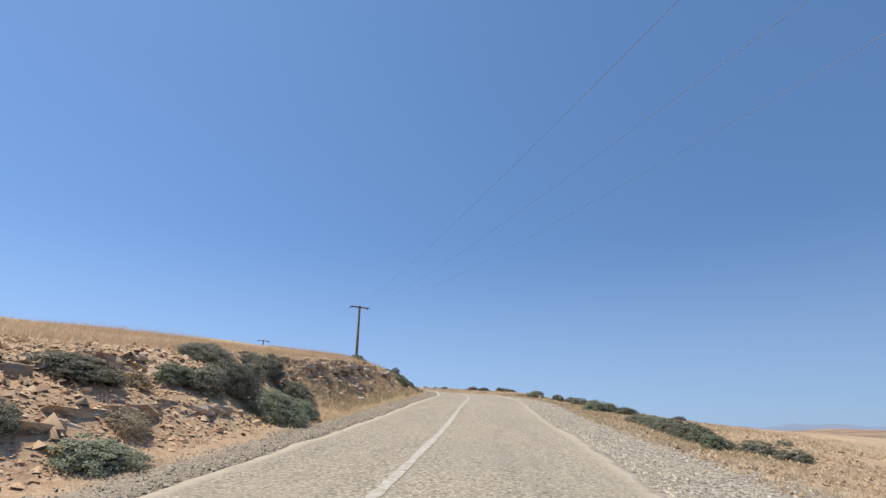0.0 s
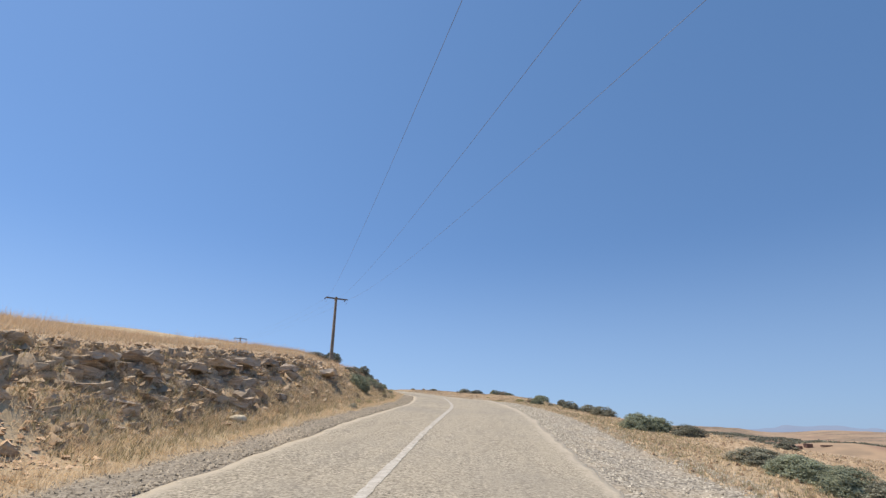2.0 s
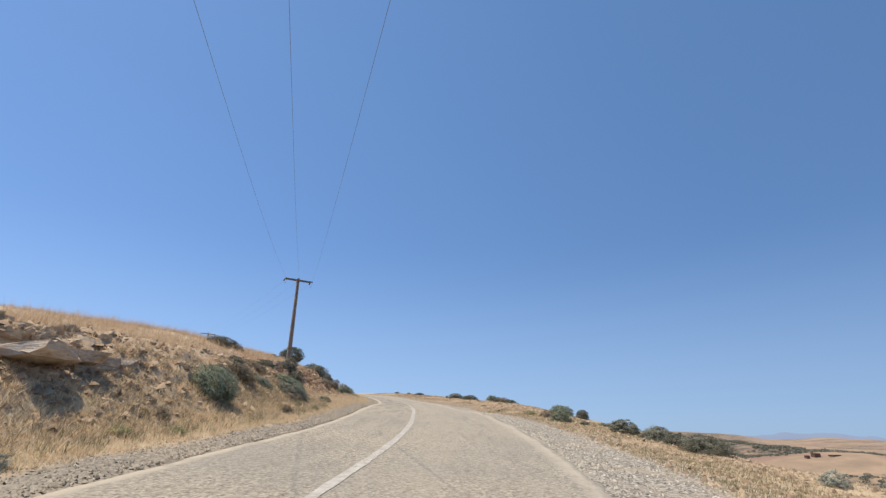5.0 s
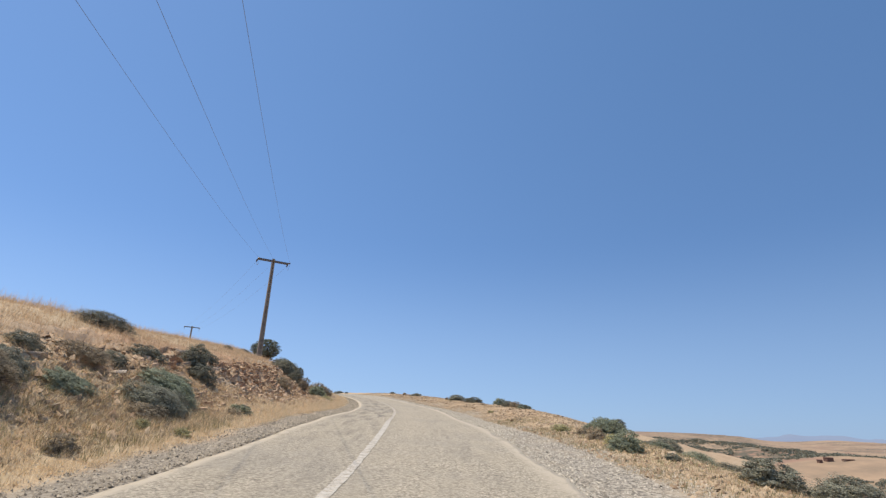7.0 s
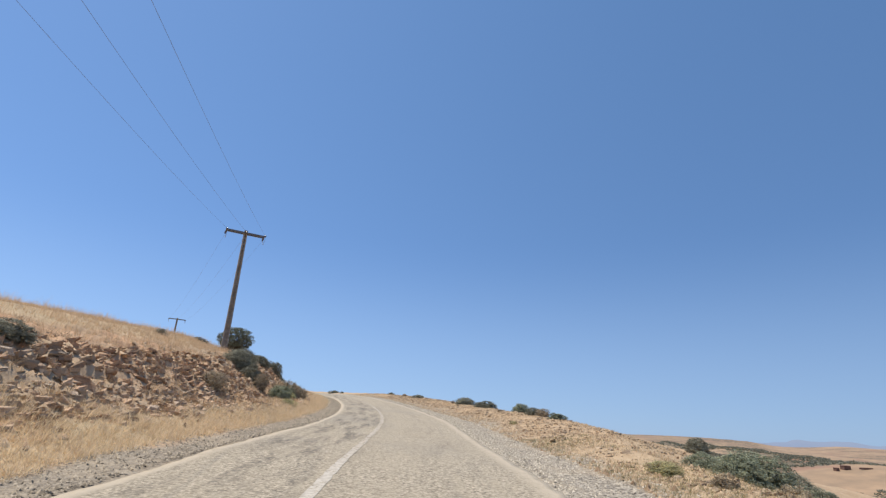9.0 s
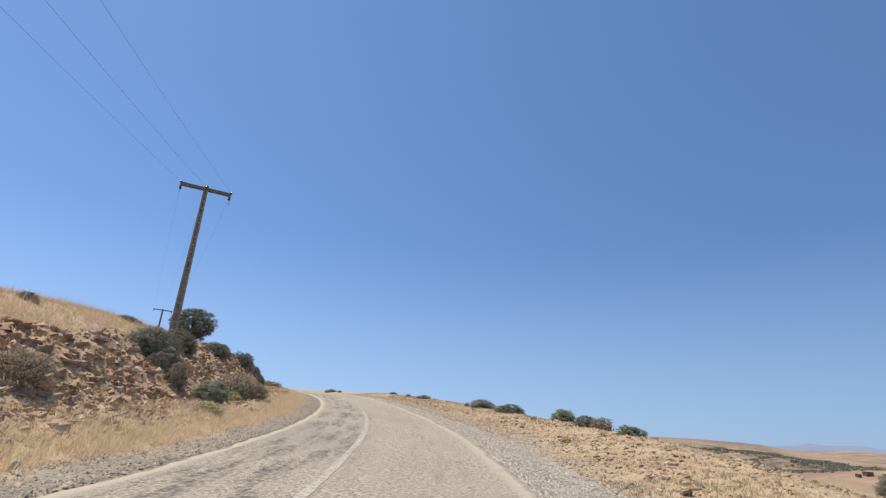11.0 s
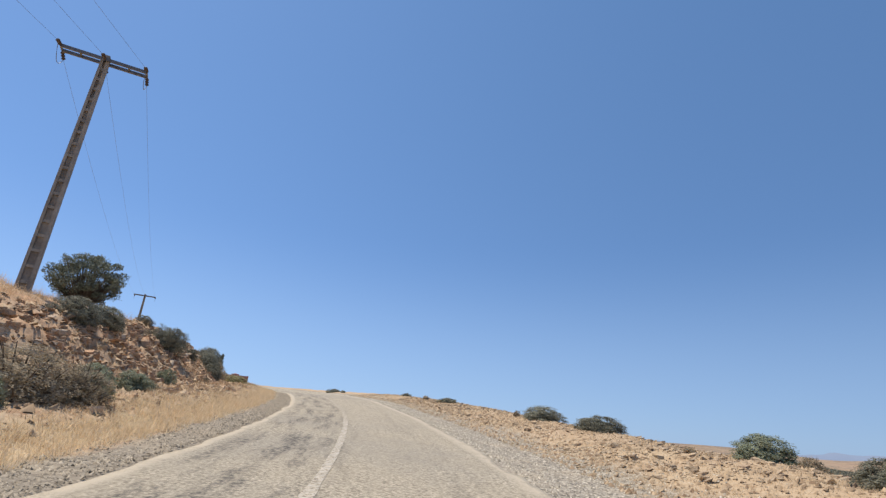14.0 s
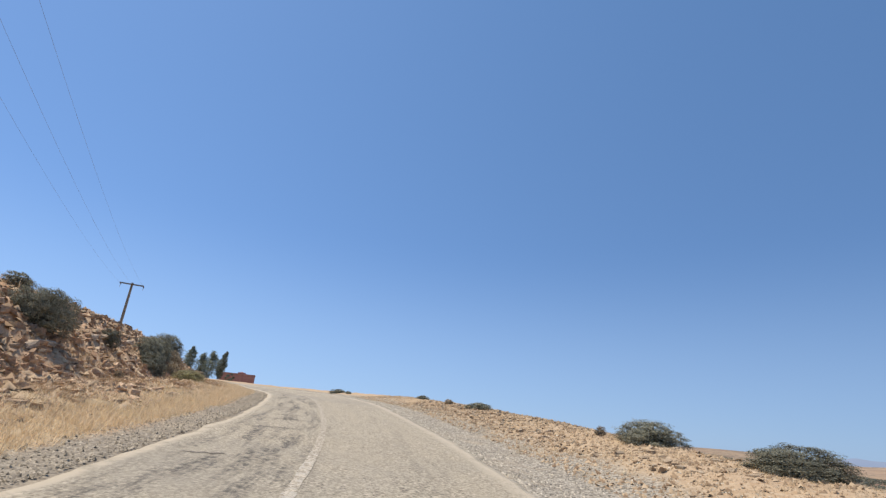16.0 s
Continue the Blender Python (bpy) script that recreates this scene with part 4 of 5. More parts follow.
# ---- distant blue hills, their haze painted into colour and glow ----
HAZE_GLOW, hn, hl = material("haze_painted_glowing_hills", 1.0)
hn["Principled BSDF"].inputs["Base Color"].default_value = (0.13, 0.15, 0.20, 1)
# the emission stands in for hazy air; the hills are no light source
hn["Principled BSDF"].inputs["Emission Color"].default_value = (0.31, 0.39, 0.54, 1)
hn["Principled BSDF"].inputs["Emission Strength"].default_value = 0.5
az = np.radians(np.linspace(-80, 110, 420))
for k, (dist, low, high, first, last) in enumerate(((3500, -8, 22, 18, 30), (4300, 4, 62, 27, 35), (5200, 8, 88, 30, 37))):
    rise = step(first, last, np.degrees(az)) * (1 - 0.55 * step(36, 46, np.degrees(az)))
    top = low + (high - low) * rise * np.clip(0.62 + 0.8 * fbm(az * (11 + 6 * k), az * 0 + 3 + 4 * k, 5), 0.05, 1.3)
    x, y = dist * np.sin(az), dist * np.cos(az)
    v = np.concatenate([np.stack([x, y, 0 * x - 80], 1), np.stack([x, y, top], 1), np.stack([x * 1.06, y * 1.06, 0 * x - 80], 1)])
    n = len(az)
    fcs = [(i, i + 1, n + i + 1, n + i) for i in range(n - 1)] + [(n + i, n + i + 1, 2 * n + i + 1, 2 * n + i) for i in range(n - 1)]
    tagged(new("backdrop", mesh_of("backdrop", v, fcs, HAZE_GLOW, True)), "line of hills on the horizon, haze painted on as a blue glow", "hills", kind="structure")


# ---- loose cover: grass, gravel, rubble, far scrub ----
def blades(name, label, s, d, height, wide, mat, per=4, lean=0.35):
    """Tufts of thin blades, one joined mesh."""
    x, y = plan(s, d)
    z = ground_z(s, d)
    root = np.repeat(np.stack([x, y, z - 0.02], 1), per, 0)
    n = len(root)
    h = np.repeat(height, per) * rng.uniform(0.55, 1.15, n)
    root[:, :2] += rng.normal(size=(n, 2)) * 0.035
    ang = rng.uniform(0, 6.283, n)
    side = np.stack([np.cos(ang), np.sin(ang), 0 * ang], 1) * (wide * rng.uniform(0.6, 1.4, n))[:, None]
    tip = root + np.stack([rng.normal(size=n) * lean * h + 0.12 * h, rng.normal(size=n) * lean * h, h], 1)
    v = np.stack([root - side / 2, root + side / 2, tip], 1).reshape(-1, 3)
    me = bpy.data.meshes.new(name)
    me.vertices.add(3 * n)
    me.vertices.foreach_set("co", v.astype(np.float32).ravel())
    me.loops.add(3 * n)
    me.loops.foreach_set("vertex_index", np.arange(3 * n, dtype=np.int32))
    me.polygons.add(n)
    me.polygons.foreach_set("loop_start", np.arange(0, 3 * n, 3, dtype=np.int32))
    me.materials.append(mat)
    me.update(calc_edges=True)
    return tagged(new(name, me), label, "grass", kind="stuff")


def scattered(n, s0, s1, d0, d1, scale=0.5, need=0.0):
    """Random places, thinned where a patchy field is low."""
    s, d = rng.uniform(s0, s1, n), rng.uniform(d0, d1, n)
    keep = fbm(s * scale, d * scale + 5, 3) > need - 0.5 + rng.random(n) * 0.6
    return s[keep], d[keep]


PALE_GREEN = leaf_material("faded_green_weed", (0.24, 0.22, 0.11), (0.44, 0.39, 0.21), 0.8, 0.5)
s, d = scattered(95000, 2, 122, -7.0, -2.9, 0.8, -0.14)
keep = (d < -2.95 - 0.25 * rng.random(len(d))) & (d > np.maximum(rows_at(s, BANK_TOE), -4.2 + 0.35 * step(66, 74, s) - 1.8 * step(54, 40, s)) + 0.9 * fbm(s * 0.5, d * 0.4 + 1, 3) * step(40, 46, s) - (0.9 - 0.3 * step(44, 54, s)) * rng.random(len(d))) & (rng.random(len(d)) < 0.12 + step(11, 17, s))
s, d = s[keep], d[keep]
blades("verge_grass", "dry straw-coloured grass on the verge under the bank", s, d, rng.uniform(0.06, 0.17, len(s)) * (1 + 0.35 * step(44, 54, s)), 0.010, STRAW, 6, 0.55)
DRY_WEED = leaf_material("rusty_dry_weed", (0.36, 0.235, 0.13), (0.68, 0.49, 0.29), 0.85, 0.3)
s, d = scattered(17000, 40, 108, -8.4, -4.2, 0.7, 0.05)
share = (rows_at(s, BANK_TOE) - d) / (rows_at(s, BANK_TOE) - rows_at(s, BANK_TOP))
keep = (share < 0.75 * rng.random(len(s)) + 0.1) & (fbm(s * 0.5, d * 0.7 + 6, 3) > -0.05)
s, d = s[keep], d[keep]
blades("bank_weeds", "rusty dry weeds among the stones at the foot of the bank", s, d, rng.uniform(0.07, 0.2, len(s)), 0.012, DRY_WEED, 6, 0.7)
s, d = scattered(100000, 4, 150, -16.5, -6.2, 0.35, -0.2)
keep = d < rows_at(s, BANK_TOP) + 0.2 - 0.5 * rng.random(len(d))
s, d = s[keep], d[keep]
blades("hill_grass", "dry golden grass along the top of the bank", s, d, rng.uniform(0.07, 0.26, len(s)), 0.009, HILL_STRAW, 4)
s, d = scattered(11000, 3, 90, -15, -6.0, 0.7, 0.0)
keep = d < rows_at(s, BANK_TOP) + 0.5
s, d = s[keep], d[keep]
blades("tall_grass", "thin dry seed stalks standing above the hill grass", s, d, rng.uniform(0.22, 0.48, len(s)), 0.008, HILL_STRAW, 6, 0.3)
s, d = scattered(95000, 2, 118, 4.9, 12.0, 0.5, -0.05)
keep = rng.random(len(s)) > 0.4 * step(50, 66, s)
s, d = s[keep], d[keep]
blades("rim_grass", "sparse dry grass on the stony edge of the valley", s, d, rng.uniform(0.03, 0.12, len(s)), 0.012, STRAW, 4, 0.6)
s, d = scattered(9000, 6, 105, -9.0, -4.2, 0.4, 0.05)
s2, d2 = scattered(12000, 17, 48, -5.9, -3.5, 0.5, 0.0)
s, d = np.r_[s, s2], np.r_[d, d2]
blades("bank_weeds", "withered brown weeds growing between the rocks", s, d, rng.uniform(0.05, 0.17, len(s)), 0.011, BROWN, 5, 0.7)
s, d = scattered(20000, 18, 50, -6.2, -3.8, 0.6, -0.1)
blades("bank_grass", "short bleached grass covering the foot of the bank", s, d, rng.uniform(0.03, 0.11, len(s)), 0.011, HILL_STRAW, 5, 1.0)
s, d = scattered(7000, 54, 106, -7.6, -4.8, 0.7, 0.15)
blades("bank_grass", "sparse dry grass among the stones of the bank", s, d, rng.uniform(0.05, 0.16, len(s)), 0.010, HILL_STRAW, 5, 0.7)
s, d = scattered(14000, 14, 62, 5.1, 7.8, 0.3, 0.05)
blades("green_weeds", "faded green weeds beside the gravel shoulder", s, d, rng.uniform(0.04, 0.13, len(s)), 0.012, PALE_GREEN, 4)
s, d = scattered(5000, 18, 46, -5.6, -3.3, 0.6, 0.1)
blades("verge_weeds", "yellow-green weeds at the foot of the bank", s, d, rng.uniform(0.08, 0.22, len(s)), 0.012, PALE_GREEN, 4)

# a chip's five upper corners; its underside lies in the ground
OCTA = np.array([(1, 0, -0.6), (0, 1, -0.6), (-1, 0, -0.6), (0, -1, -0.6), (0.25, 0.15, 1.15)], float)
OCTA_F = np.array([(0, 1, 4), (1, 2, 4), (2, 3, 4), (3, 0, 4)])


def stones(name, label, s, d, size, mat, flat=0.6, sink=0.25):
    """Many angular chips of stone, one joined mesh."""
    n = len(s)
    x, y = plan(s, d)
    z = ground_z(s, d)
    shape = OCTA[None] * rng.uniform(0.6, 1.3, (n, 5, 1)) * size[:, None, None]
    shape = shape + rng.normal(size=(n, 5, 3)) * 0.26 * size[:, None, None]
    shape[:, 4, :2] += rng.uniform(-0.6, 0.6, (n, 2)) * size[:, None]
    ang = rng.uniform(0, 6.283, n)
    c, s_ = np.cos(ang)[:, None], np.sin(ang)[:, None]
    v = np.stack([shape[..., 0] * c - shape[..., 1] * s_, shape[..., 0] * s_ + shape[..., 1] * c, shape[..., 2] * flat + shape[..., 0] * rng.normal(size=(n, 1)) * 0.2], -1)
    v += np.stack([x, y, z + size * flat * (0.5 - sink)], 1)[:, None]
    fcs = (OCTA_F[None] + 5 * np.arange(n)[:, None, None]).reshape(-1, 3)
    me = bpy.data.meshes.new(name)
    me.vertices.add(5 * n)
    me.vertices.foreach_set("co", v.astype(np.float32).ravel())
    me.loops.add(len(fcs) * 3)
    me.loops.foreach_set("vertex_index", fcs.astype(np.int32).ravel())
    me.polygons.add(len(fcs))
    me.polygons.foreach_set("loop_start", np.arange(0, len(fcs) * 3, 3, dtype=np.int32))
    me.materials.append(mat)
    me.update(calc_edges=True)
    return tagged(new(name, me), label, "stones", kind="stuff")


CHIPS = leaf_material("grey_beige_gravel", (0.22, 0.19, 0.145), (0.74, 0.65, 0.51), 0.9, 0.0)
RUBBLE = leaf_material("brown_rubble", (0.33, 0.215, 0.13), (0.64, 0.475, 0.31), 0.95, 0.0)
RIM_STONE = leaf_material("pale_tan_stone", (0.23, 0.15, 0.09), (0.58, 0.43, 0.275), 0.95, 0.0)
n = 44000
s, d = rng.uniform(1, 118, n), -2.25 - 0.95 * rng.random(n) ** 1.2
BROWN_CHIPS = leaf_material("grey_brown_gravel", (0.18, 0.15, 0.11), (0.57, 0.48, 0.36), 0.9, 0.0)
stones("gravel", "grey-brown gravel along the broken road edge", s, d, 0.009 + 0.021 * rng.random(n) ** 2.2, BROWN_CHIPS, 0.6, 0.15)
n = 58000
s = rng.uniform(1, 118, n)
d = 3.25 + (2.6 + 1.1 * step(60, 75, s)) * rng.random(n) ** 1.5
stones("gravel", "loose pale gravel on the wide shoulder", s, d, 0.009 + 0.022 * rng.random(n) ** 2.2, CHIPS, 0.6, 0.15)
s, d = scattered(60000, 3, 112, -9.4, -3.7, 0.5, -0.1)
keep = (d > rows_at(s, BANK_TOP) - 0.4) & ((d < 0.65 * rows_at(s, BANK_TOE) + 0.35 * rows_at(s, BANK_TOP)) | (rng.random(len(s)) < 0.12 + 0.6 * (s > 56) + 0.5 * ((s > 18) & (s < 44))))
s, d = s[keep], d[keep]
stones("rubble", "broken brown stones lying on the bank", s, d, 0.018 + 0.11 * rng.random(len(s)) ** 5, RUBBLE, 0.55, 0.1)
s, d = scattered(90000, 4, 115, 5.0, 11.0, 0.3, -0.15)
stones("rubble", "pale and brown stones strewn on the valley rim", s, d, 0.012 + 0.06 * rng.random(len(s)) ** 4, RIM_STONE, 0.6, 0.1)

# far scrub in the gullies of the valley
n = 30000
s, d = rng.uniform(40, 520, n), 40 + 420 * rng.random(n) ** 1.3
x, y = plan(s, d)
keep = (fbm(x / 130, y / 60 + 3, 5) > 0.06) & (np.exp(-(((x - 345) / 95) ** 2 + ((y - 455) / 115) ** 2)) < 0.45) & (y > 45)
s, d = s[keep][:4500], d[keep][:4500]
x, y = plan(s, d)
z = ground_z(s, d)
r = rng.uniform(0.9, 2.4, len(s))
# and on the scrubby ridge behind the ploughed hill
n = 60000
s2, d2 = rng.uniform(250, 1000, n), rng.uniform(300, 1300, n)
x2, y2 = plan(s2, d2)
keep = (upland(x2, y2)[1] > 0.15 + 0.6 * rng.random(n)) & (fbm(x2 / 28, y2 / 28, 4) > -0.2)
s, d = np.r_[s, s2[keep][:5200]], np.r_[d, d2[keep][:5200]]
x, y = plan(s, d)
z = ground_z(s, d)
r = np.r_[r, rng.uniform(0.9, 2.6, len(s) - len(r))]
per = 30
way = rng.normal(size=(len(s) * per, 3))
way /= np.linalg.norm(way, axis=1, keepdims=True)
way[:, 2] = abs(way[:, 2])
c = np.repeat(np.stack([x, y, z - 0.1], 1), per, 0)
p = c + way * (np.repeat(r, per) * rng.uniform(0.5, 1.05, len(way)))[:, None] * np.array([1, 1, 0.6])
tagged(new("valley_scrub", leaf_cloud(p, way, np.repeat(r, per) * 0.34, "valley_scrub", SCRUB)), "dark scrub filling the gullies of the valley", "scrub", kind="stuff")


# ---- single rocks in the bank ----
def rock_mesh(lx, ly, lz, seed):
    """An angular slab: the hull of jittered points, flatter than wide."""
    r = np.random.default_rng(seed)
    bm = bmesh.new()
    for k in range(30):
        q = r.uniform(-1, 1, 3)
        q = np.sign(q) * abs(q) ** 0.4
        bm.verts.new((q[0] * lx / 2, q[1] * ly / 2, q[2] * lz / 2 * (1 - 0.25 * abs(q[0]) * r.random())))
    out = bmesh.ops.convex_hull(bm, input=bm.verts)
    bmesh.ops.delete(bm, geom=[g for g in out["geom_interior"] if isinstance(g, bmesh.types.BMVert)], context="VERTS")
    bmesh.ops.subdivide_edges(bm, edges=list(bm.edges), cuts=1)
    for v in bm.verts:
        v.co += Vector(r.normal(size=3)) * 0.10 * min(lz, 0.4)
    me = bpy.data.meshes.new("rock")
    bm.to_mesh(me)
    bm.free()
    me.materials.append(ROCK)
    return me


RIM_STRATA = strata_material("tan_strata", (0.30, 0.205, 0.13), (0.60, 0.455, 0.30), (0.40, 0.315, 0.22))


def boulder_field(name, label, s, d, size, mat, tilt=0.16):
    """Many angular slabs bedded along the bank, one joined mesh."""
    protos = []
    for k in range(16):
        r = np.random.default_rng(300 + k)
        bm = bmesh.new()
        for _ in range(12):
            q = r.uniform(-1, 1, 3)
            q = np.sign(q) * abs(q) ** 0.4
            bm.verts.new((q[0] * 0.5, q[1] * 0.38, q[2] * 0.26 * r.uniform(0.7, 1.2)))
        out = bmesh.ops.convex_hull(bm, input=bm.verts)
        bmesh.ops.delete(bm, geom=[g for g in out["geom_interior"] if isinstance(g, bmesh.types.BMVert)], context="VERTS")
        bm.verts.index_update()
        protos.append((np.array([v.co[:] for v in bm.verts]), np.array([[v.index for v in f_.verts] for f_ in bm.faces])))
        bm.free()
    px, py = plan(s, d)
    pz = ground_z(s, d)
    head = line_at(s)[2] + math.pi / 2 + rng.normal(size=len(s)) * 0.35
    vs, fs, count = [], [], 0
    for i in range(len(s)):
        v, fcs = protos[i % 16]
        v = v * size[i] * np.array([rng.uniform(0.8, 1.4), 1.0, rng.uniform(0.7, 1.4)])
        v = v + np.stack([0 * v[:, 0], 0 * v[:, 0], v[:, 0] * rng.normal() * tilt + v[:, 1] * (rng.normal() * tilt - 0.1)], 1)
        c_, s_ = math.cos(head[i]), math.sin(head[i])
        vs.append(np.stack([px[i] + v[:, 0] * c_ - v[:, 1] * s_, py[i] + v[:, 0] * s_ + v[:, 1] * c_, pz[i] + v[:, 2] - 0.07 * size[i]], 1))
        fs.append(fcs + count)
        count += len(v)
    me = mesh_of(name, np.concatenate(vs).tolist(), np.concatenate(fs).tolist(), mat)
    return tagged(new(name, me), label, "rocks", kind="stuff")


GREY_STRATA = strata_material("grey_brown_strata", (0.36, 0.27, 0.185), (0.70, 0.54, 0.37), (0.48, 0.40, 0.30))
STRATA = strata_material("ochre_strata", (0.31, 0.18, 0.107), (0.66, 0.42, 0.25), (0.40, 0.30, 0.21))
FALLEN = strata_material("brown_strata", (0.42, 0.265, 0.165), (0.76, 0.54, 0.35), (0.52, 0.40, 0.29))
n = 15000
s = rng.uniform(17, 112, n)
u = rng.uniform(0.02, 0.98, n) ** 0.8
where = fbm(s * 0.13, u * 1.3 + 2, 3) + 0.55 * step(0.3, 0.7, u) + 0.5 * step(46, 52, s) + 0.2 * (s < 34) + 0.3 * step(60, 66, s)
keep = (where > 0.25 + 0.5 * rng.random(n)) & ((u > 0.5) | (s < 23) | ((s > 47) & (u > 0.26)) | ((s > 60) & (rng.random(n) < 0.75)))
keep &= (u < 0.8) | (s < 80) | (rng.random(n) < 0.25)
s, u = s[keep][:8000], u[keep][:8000]
d = rows_at(s, BANK_TOE) + (rows_at(s, BANK_TOP) - rows_at(s, BANK_TOE)) * u
size = 0.08 + 0.30 * rng.random(len(s)) ** 2.8
early = s < 43 + 4 * rng.random(len(s))
boulder_field("rubble", "broken grey-brown layered rock cropping out of the bank", s[early], d[early], size[early], GREY_STRATA)
boulder_field("rubble", "broken orange-brown layered rock cropping out of the bank", s[~early], d[~early], size[~early], STRATA)
n = 1300
s, u = rng.uniform(18, 47, n), rng.uniform(0.05, 0.65, n)
d = rows_at(s, BANK_TOE) + (rows_at(s, BANK_TOP) - rows_at(s, BANK_TOE)) * u
boulder_field("rubble", "small grey-brown rocks scattered below the outcrop", s, d, 0.05 + 0.17 * rng.random(n) ** 3, GREY_STRATA)
n = 5200
s = rng.uniform(46, 106, n)
d = -4.0 + (rows_at(s, BANK_TOE) + 3.4) * rng.random(n) ** 0.8
keep = fbm(s * 0.4, d * 0.6 + 3, 3) > -0.12 - 0.3 * (-4.3 - d)
s, d = s[keep], d[keep]
boulder_field("rubble", "broken brown stones fallen to the foot of the bank", s, d, 0.055 + 0.26 * rng.random(len(s)) ** 2.8, FALLEN)
n = 900
s, u = rng.uniform(43, 62, n), rng.uniform(0.2, 0.8, n)
d = rows_at(s, BANK_TOE) + (rows_at(s, BANK_TOP) - rows_at(s, BANK_TOE)) * u
boulder_field("rubble", "brown broken rock between the courses of the bank", s, d, 0.07 + 0.2 * rng.random(n) ** 2.2, FALLEN)
n = 11000
s = 104 - 64 * rng.random(n) ** 1.25
d = 5.9 + 4.6 * rng.random(n)
keep = fbm(s * 0.35, d * 0.5 + 7, 3) > -0.3
boulder_field("rubble", "tan flakes of rock lying on the valley rim", s[keep], d[keep], 0.05 + 0.20 * rng.random(int(keep.sum())) ** 3.5, RIM_STRATA, 0.12)
SCREE = leaf_material("orange_scree", (0.42, 0.26, 0.15), (0.76, 0.54, 0.35), 0.95, 0.0)
n = 26000
s, d = rng.uniform(2, 18.5, n), rng.uniform(-8.6, -3.4, n)
stones("rubble", "orange-brown chips of stone covering the scree", s, d, 0.012 + 0.06 * rng.random(n) ** 4, SCREE, 0.38, 0.15)
n = 700
s, d = rng.uniform(4, 18, n), rng.uniform(-8.5, -3.6, n)
boulder_field("rubble", "loose orange-brown stones on the scree slope", s, d, 0.06 + 0.18 * rng.random(n) ** 4, SCREE)

SLABS = [rock_mesh(1.0, rng.uniform(0.7, 0.95), rng.uniform(0.35, 0.6), 40 + k) for k in range(14)]
placed = 0
for k in range(900):
    s = rng.uniform(35, 104)
    toe, top = float(rows_at(s, BANK_TOE)), float(rows_at(s, BANK_TOP))
    u = rng.uniform(0.25, 1.02)
    if u < (0.5 if s < 47 else 0.26):
        continue
    if float(fbm(s * 0.16, u * 1.5 + 2, 2)) + 0.25 * rng.random() < 0.02:
        continue
    d = toe + (top - toe) * u
    size = 0.18 + 0.42 * rng.random() ** 2.2
    p = place(s, d)
    turn_ = float(line_at(s)[2]) + math.pi / 2 + rng.normal() * 0.3
    m = Matrix.Translation(p - Vector((0, 0, 0.02 * size))) @ Matrix.Rotation(turn_, 4, "Z") @ Matrix.Rotation(rng.normal() * 0.14, 4, "X") @ Matrix.Rotation(rng.normal() * 0.12 - 0.05, 4, "Y")
    part("rock", SLABS[k % len(SLABS)], ground, m=m @ Matrix.Diagonal((size * rng.uniform(1, 1.6), size * 0.9, size * rng.uniform(0.6, 1.0), 1)))
    placed += 1
    if placed >= 150:
        break


# ---- the bedded outcrop: courses of cracked blocks, uneven, with hollows between them ----
def block_mesh(seed):
    """A unit block with broken corners and a rough face."""
    r = np.random.default_rng(seed)
    bm = bmesh.new()
    for k in range(30):
        q = r.uniform(-1, 1, 3)
        q = np.sign(q) * abs(q) ** 0.24
        bm.verts.new(q * 0.5)
    out = bmesh.ops.convex_hull(bm, input=bm.verts)
    bmesh.ops.delete(bm, geom=[g for g in out["geom_interior"] if isinstance(g, bmesh.types.BMVert)], context="VERTS")
    bmesh.ops.subdivide_edges(bm, edges=list(bm.edges), cuts=1)
    for v in bm.verts:
        v.co += Vector(r.normal(size=3)) * 0.035
    me = bpy.data.meshes.new("rock")
    bm.to_mesh(me)
    bm.free()
    me.materials.append(ROCK)
    return me


BLOCKS = [block_mesh(70 + k) for k in range(12)]


def block(s, d, z, long, deep, thick):
    """One bedded block whose outer face stands at d."""
    x, y = plan(s, d - deep * 0.32)
    m = Matrix.Translation((float(x), float(y), z)) @ Matrix.Rotation(float(line_at(s)[2]) + math.pi / 2 + rng.normal() * 0.2, 4, "Z") @ Matrix.Rotation(rng.normal() * 0.08 + 0.04, 4, "Y") @ Matrix.Rotation(rng.normal() * 0.12, 4, "X")
    part("rock", BLOCKS[int(rng.integers(12))], ground, m=m @ Matrix.Diagonal((long, deep, thick, 1)))


def courses(s0, s1, levels, need, short, longest):
    """Broken courses of blocks along the bank; need sets how patchy they are."""
    for course, level in enumerate(levels):
        s = s0 + rng.uniform(0, 0.6)
        while s < s1:
            long = rng.uniform(short, longest)
            s += long / 2
            toe, top = float(rows_at(s, BANK_TOE)), float(rows_at(s, BANK_TOP))
            dd = np.linspace(toe, top - 0.5, 50)
            zz = np.maximum.accumulate(ground_z(np.full(50, s), dd))
            z = float(line_at(s)[3]) + float(rows_at(s, BANK_HIGH)) * (level + 0.09 * float(fbm(s * 0.4, course * 3.0, 2)))
            d = float(np.interp(z, zz, dd)) + rng.uniform(-0.16, 0.1)
            if float(fbm(s * 0.45, course * 0.7 + 4, 2)) > need and rng.random() > 0.14:
                block(s, d, z - 0.02, long * 1.04, rng.uniform(0.35, 0.8), rng.uniform(0.13, 0.13 + 0.16 * longest))
            s += long / 2


courses(19.2, 27.5, (0.40, 0.50, 0.60, 0.70, 0.79, 0.86), -0.12, 0.3, 1.05)
courses(27.5, 35.0, (0.5, 0.66, 0.8), 0.05, 0.3, 1.0)
courses(4.0, 12.0, (0.36, 0.42), -0.2, 0.25, 0.7)
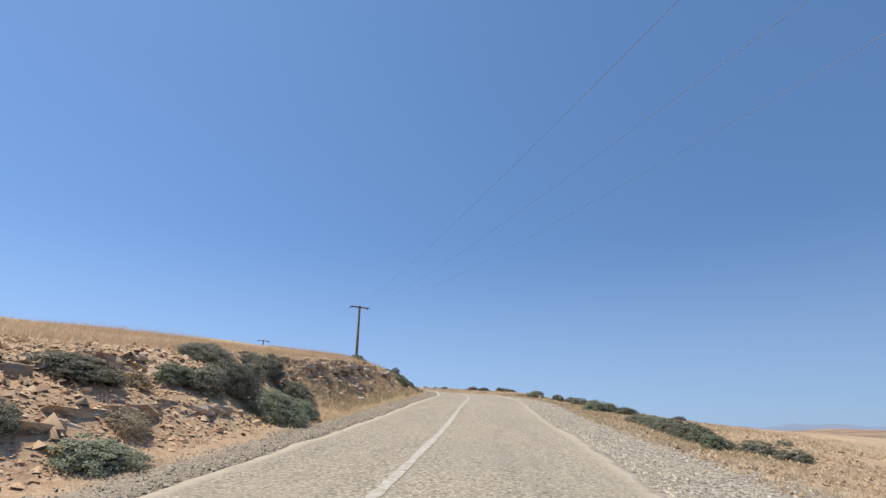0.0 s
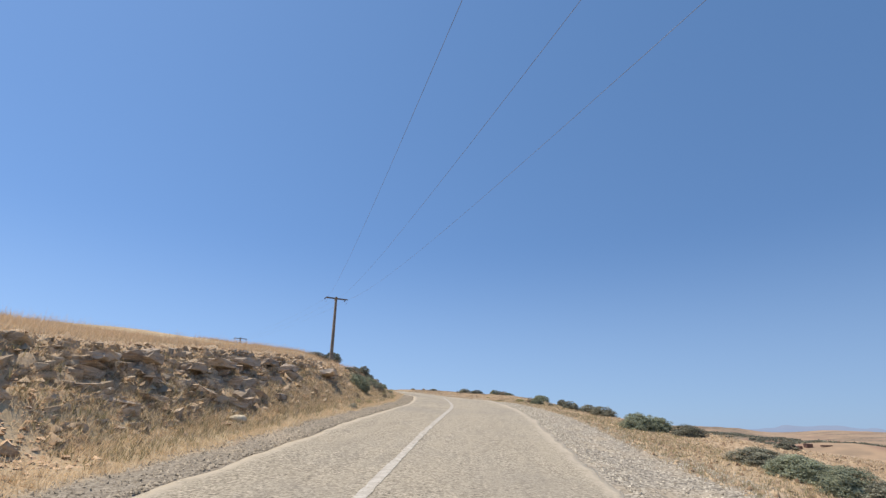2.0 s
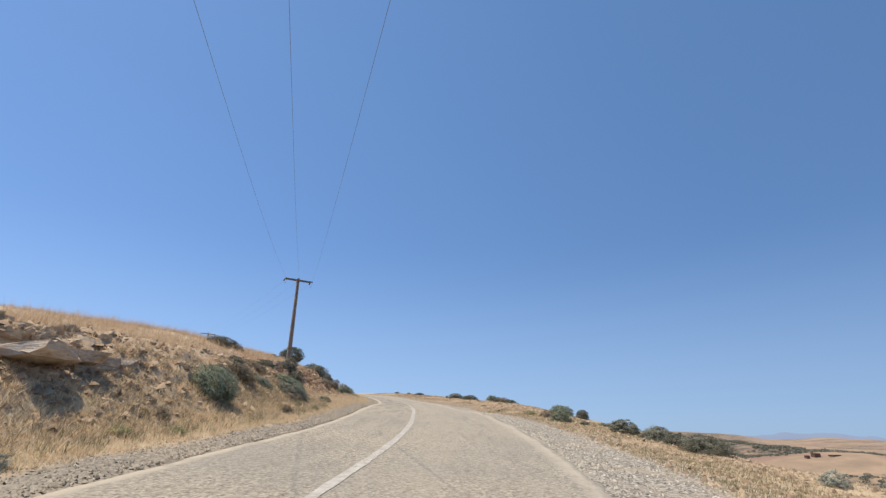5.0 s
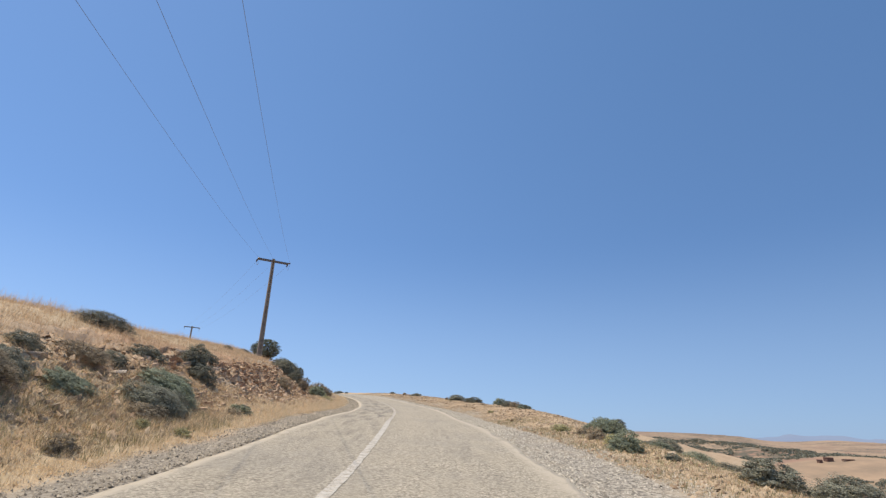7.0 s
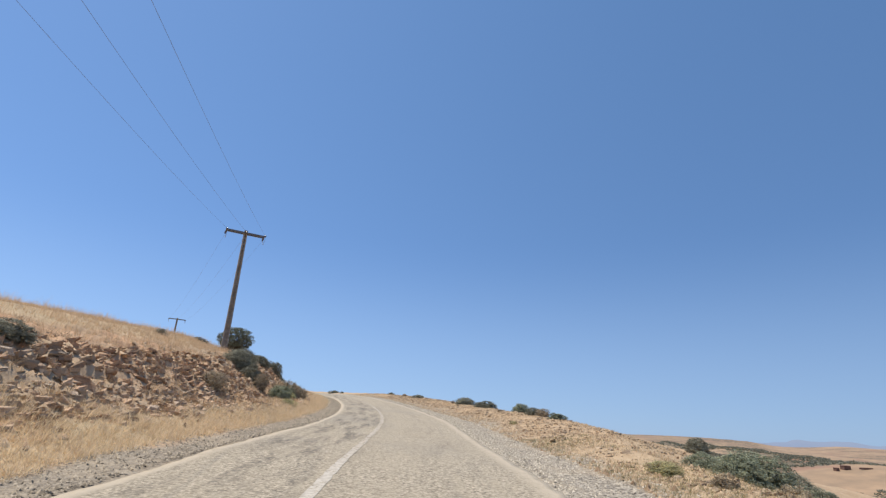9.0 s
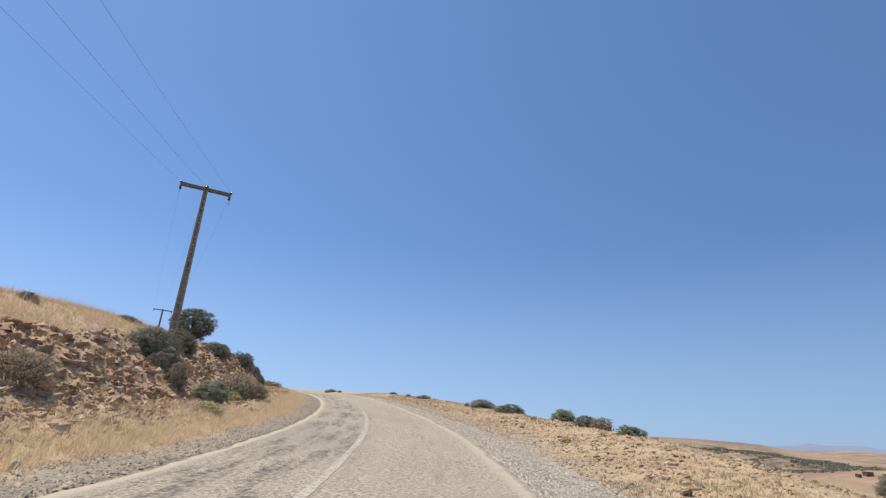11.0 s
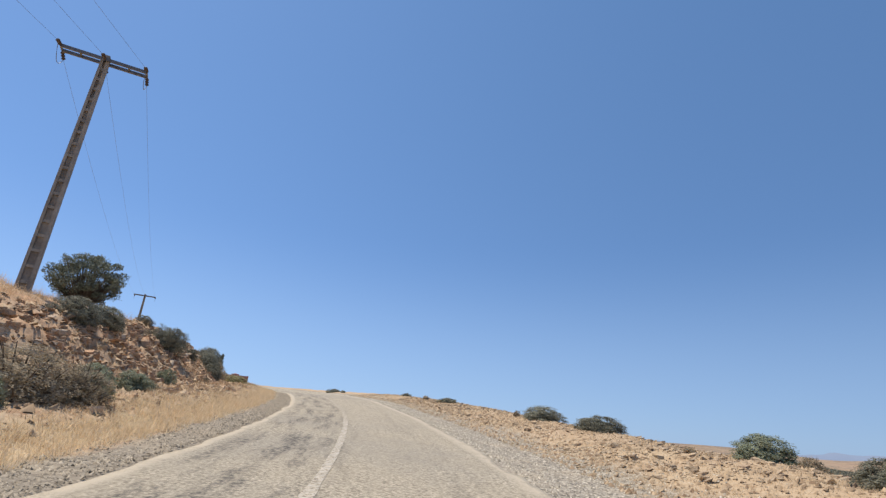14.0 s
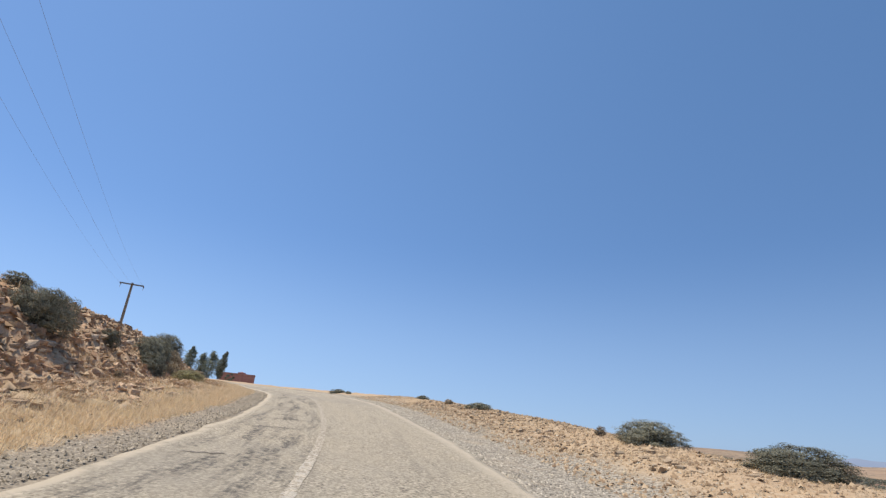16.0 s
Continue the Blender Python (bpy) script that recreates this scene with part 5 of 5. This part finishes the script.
courses(8.0, 18.0, (0.80, 0.88, 0.95), 0.0, 0.15, 0.45)

# ledges that stand out over hollows in the bank
for s, d, lx, ly, lz, up in ((21.2, -5.15, 0.75, 0.7, 0.36, 0.42), (21.3, -5.25, 0.68, 0.6, 0.4, 0.08), (21.15, -5.35, 0.8, 0.7, 0.3, -0.22), (20.3, -5.3, 0.6, 0.6, 0.24, 0.2), (22.9, -5.2, 0.9, 0.8, 0.26, 0.25),
                             (24.2, -5.25, 1.1, 0.8, 0.28, 0.3), (25.6, -5.3, 1.2, 0.85, 0.3, 0.28), (27.3, -5.35, 0.9, 0.8, 0.26, 0.2), (28.7, -5.3, 0.8, 0.9, 0.3, 0.35), (32.5, -5.0, 1.3, 1.0, 0.3, 0.42), (33.6, -5.25, 1.0, 0.8, 0.24, 0.3)):
    m = Matrix.Translation(place(s, d) + Vector((0, 0, 0.5 * up))) @ Matrix.Rotation(float(line_at(s)[2]) + math.pi / 2, 4, "Z") @ Matrix.Rotation(-0.12, 4, "X")
    part("rock", rock_mesh(lx * 0.85, ly * 0.8, lz * 0.75, int(s * 31)), ground, m=m)

def pebble_mesh(lx, ly, lz, seed):
    """A worn rounded stone with an uneven outline."""
    r = np.random.default_rng(seed)
    bm = bmesh.new()
    bmesh.ops.create_icosphere(bm, subdivisions=3, radius=0.5)
    for v in bm.verts:
        k = 1 + 0.16 * float(fbm(v.co.x * 3 + seed, v.co.y * 3 + v.co.z * 2.5, 3)) + 0.012 * r.normal()
        v.co = Vector((v.co.x * lx * k, v.co.y * ly * k, v.co.z * lz * k))
    me = bpy.data.meshes.new("stone")
    bm.to_mesh(me)
    bm.free()
    me.materials.append(PALE_STONE)
    me.polygons.foreach_set("use_smooth", [True] * len(me.polygons))
    return me


# a long pale stone lying on the verge, and a few white ones
for s, d, lx, lz in ((22.9, -3.9, 0.56, 0.15), (49.2, -5.0, 0.16, 0.12), (57.5, -3.2, 0.14, 0.1), (66.8, -3.4, 0.12, 0.1), (82.6, 6.0, 0.12, 0.08), (80.0, 5.2, 0.1, 0.07)):
    me = pebble_mesh(lx, lx * 0.55, lz * 1.3, int(s * 10))
    stone = tagged(new("stone", me), "pale loose stone lying beside the road", "stone", "pale stones")
    stone.matrix_basis = Matrix.Translation(place(s, d) + Vector((0, 0, lz * 0.3))) @ Matrix.Rotation(float(line_at(s)[2]) + 1.5, 4, "Z")

# ---- sealed cracks across the left lane ----
for k, (s0, d0, d1) in enumerate(((84.6, -1.7, -0.5), (87.0, -1.3, -0.3), (88.2, -1.5, -0.4), (91.4, -1.7, -0.5), (97.8, -1.7, -0.6), (80.4, -1.7, -1.1))):
    t = np.linspace(0, 1, 16)
    dd = d0 + (d1 - d0) * t
    ss = s0 + 0.25 * (t - 0.5) + 0.16 * fbm(t * 6, t * 0 + k, 3)
    v = []
    for side in (-0.5, 0.5):
        w = (0.03 + 0.08 * value_noise(t * 7, t * 0 + k * 3)) * np.minimum(1, 6 * np.minimum(t, 1 - t) + 0.15)
        x, y = plan(ss + side * w, dd)
        v.append(np.stack([x, y, road_z(ss + side * w, dd) + 0.005], 1))
    crack = new("tar_patch", mesh_of("tar_patch", np.stack(v, 1).reshape(-1, 3), grid_faces(16, 2), TAR_SEAL))
    tagged(crack, "dark tar seal over a crack across the lane", "tar patch", "tar seals on the road", "structure")
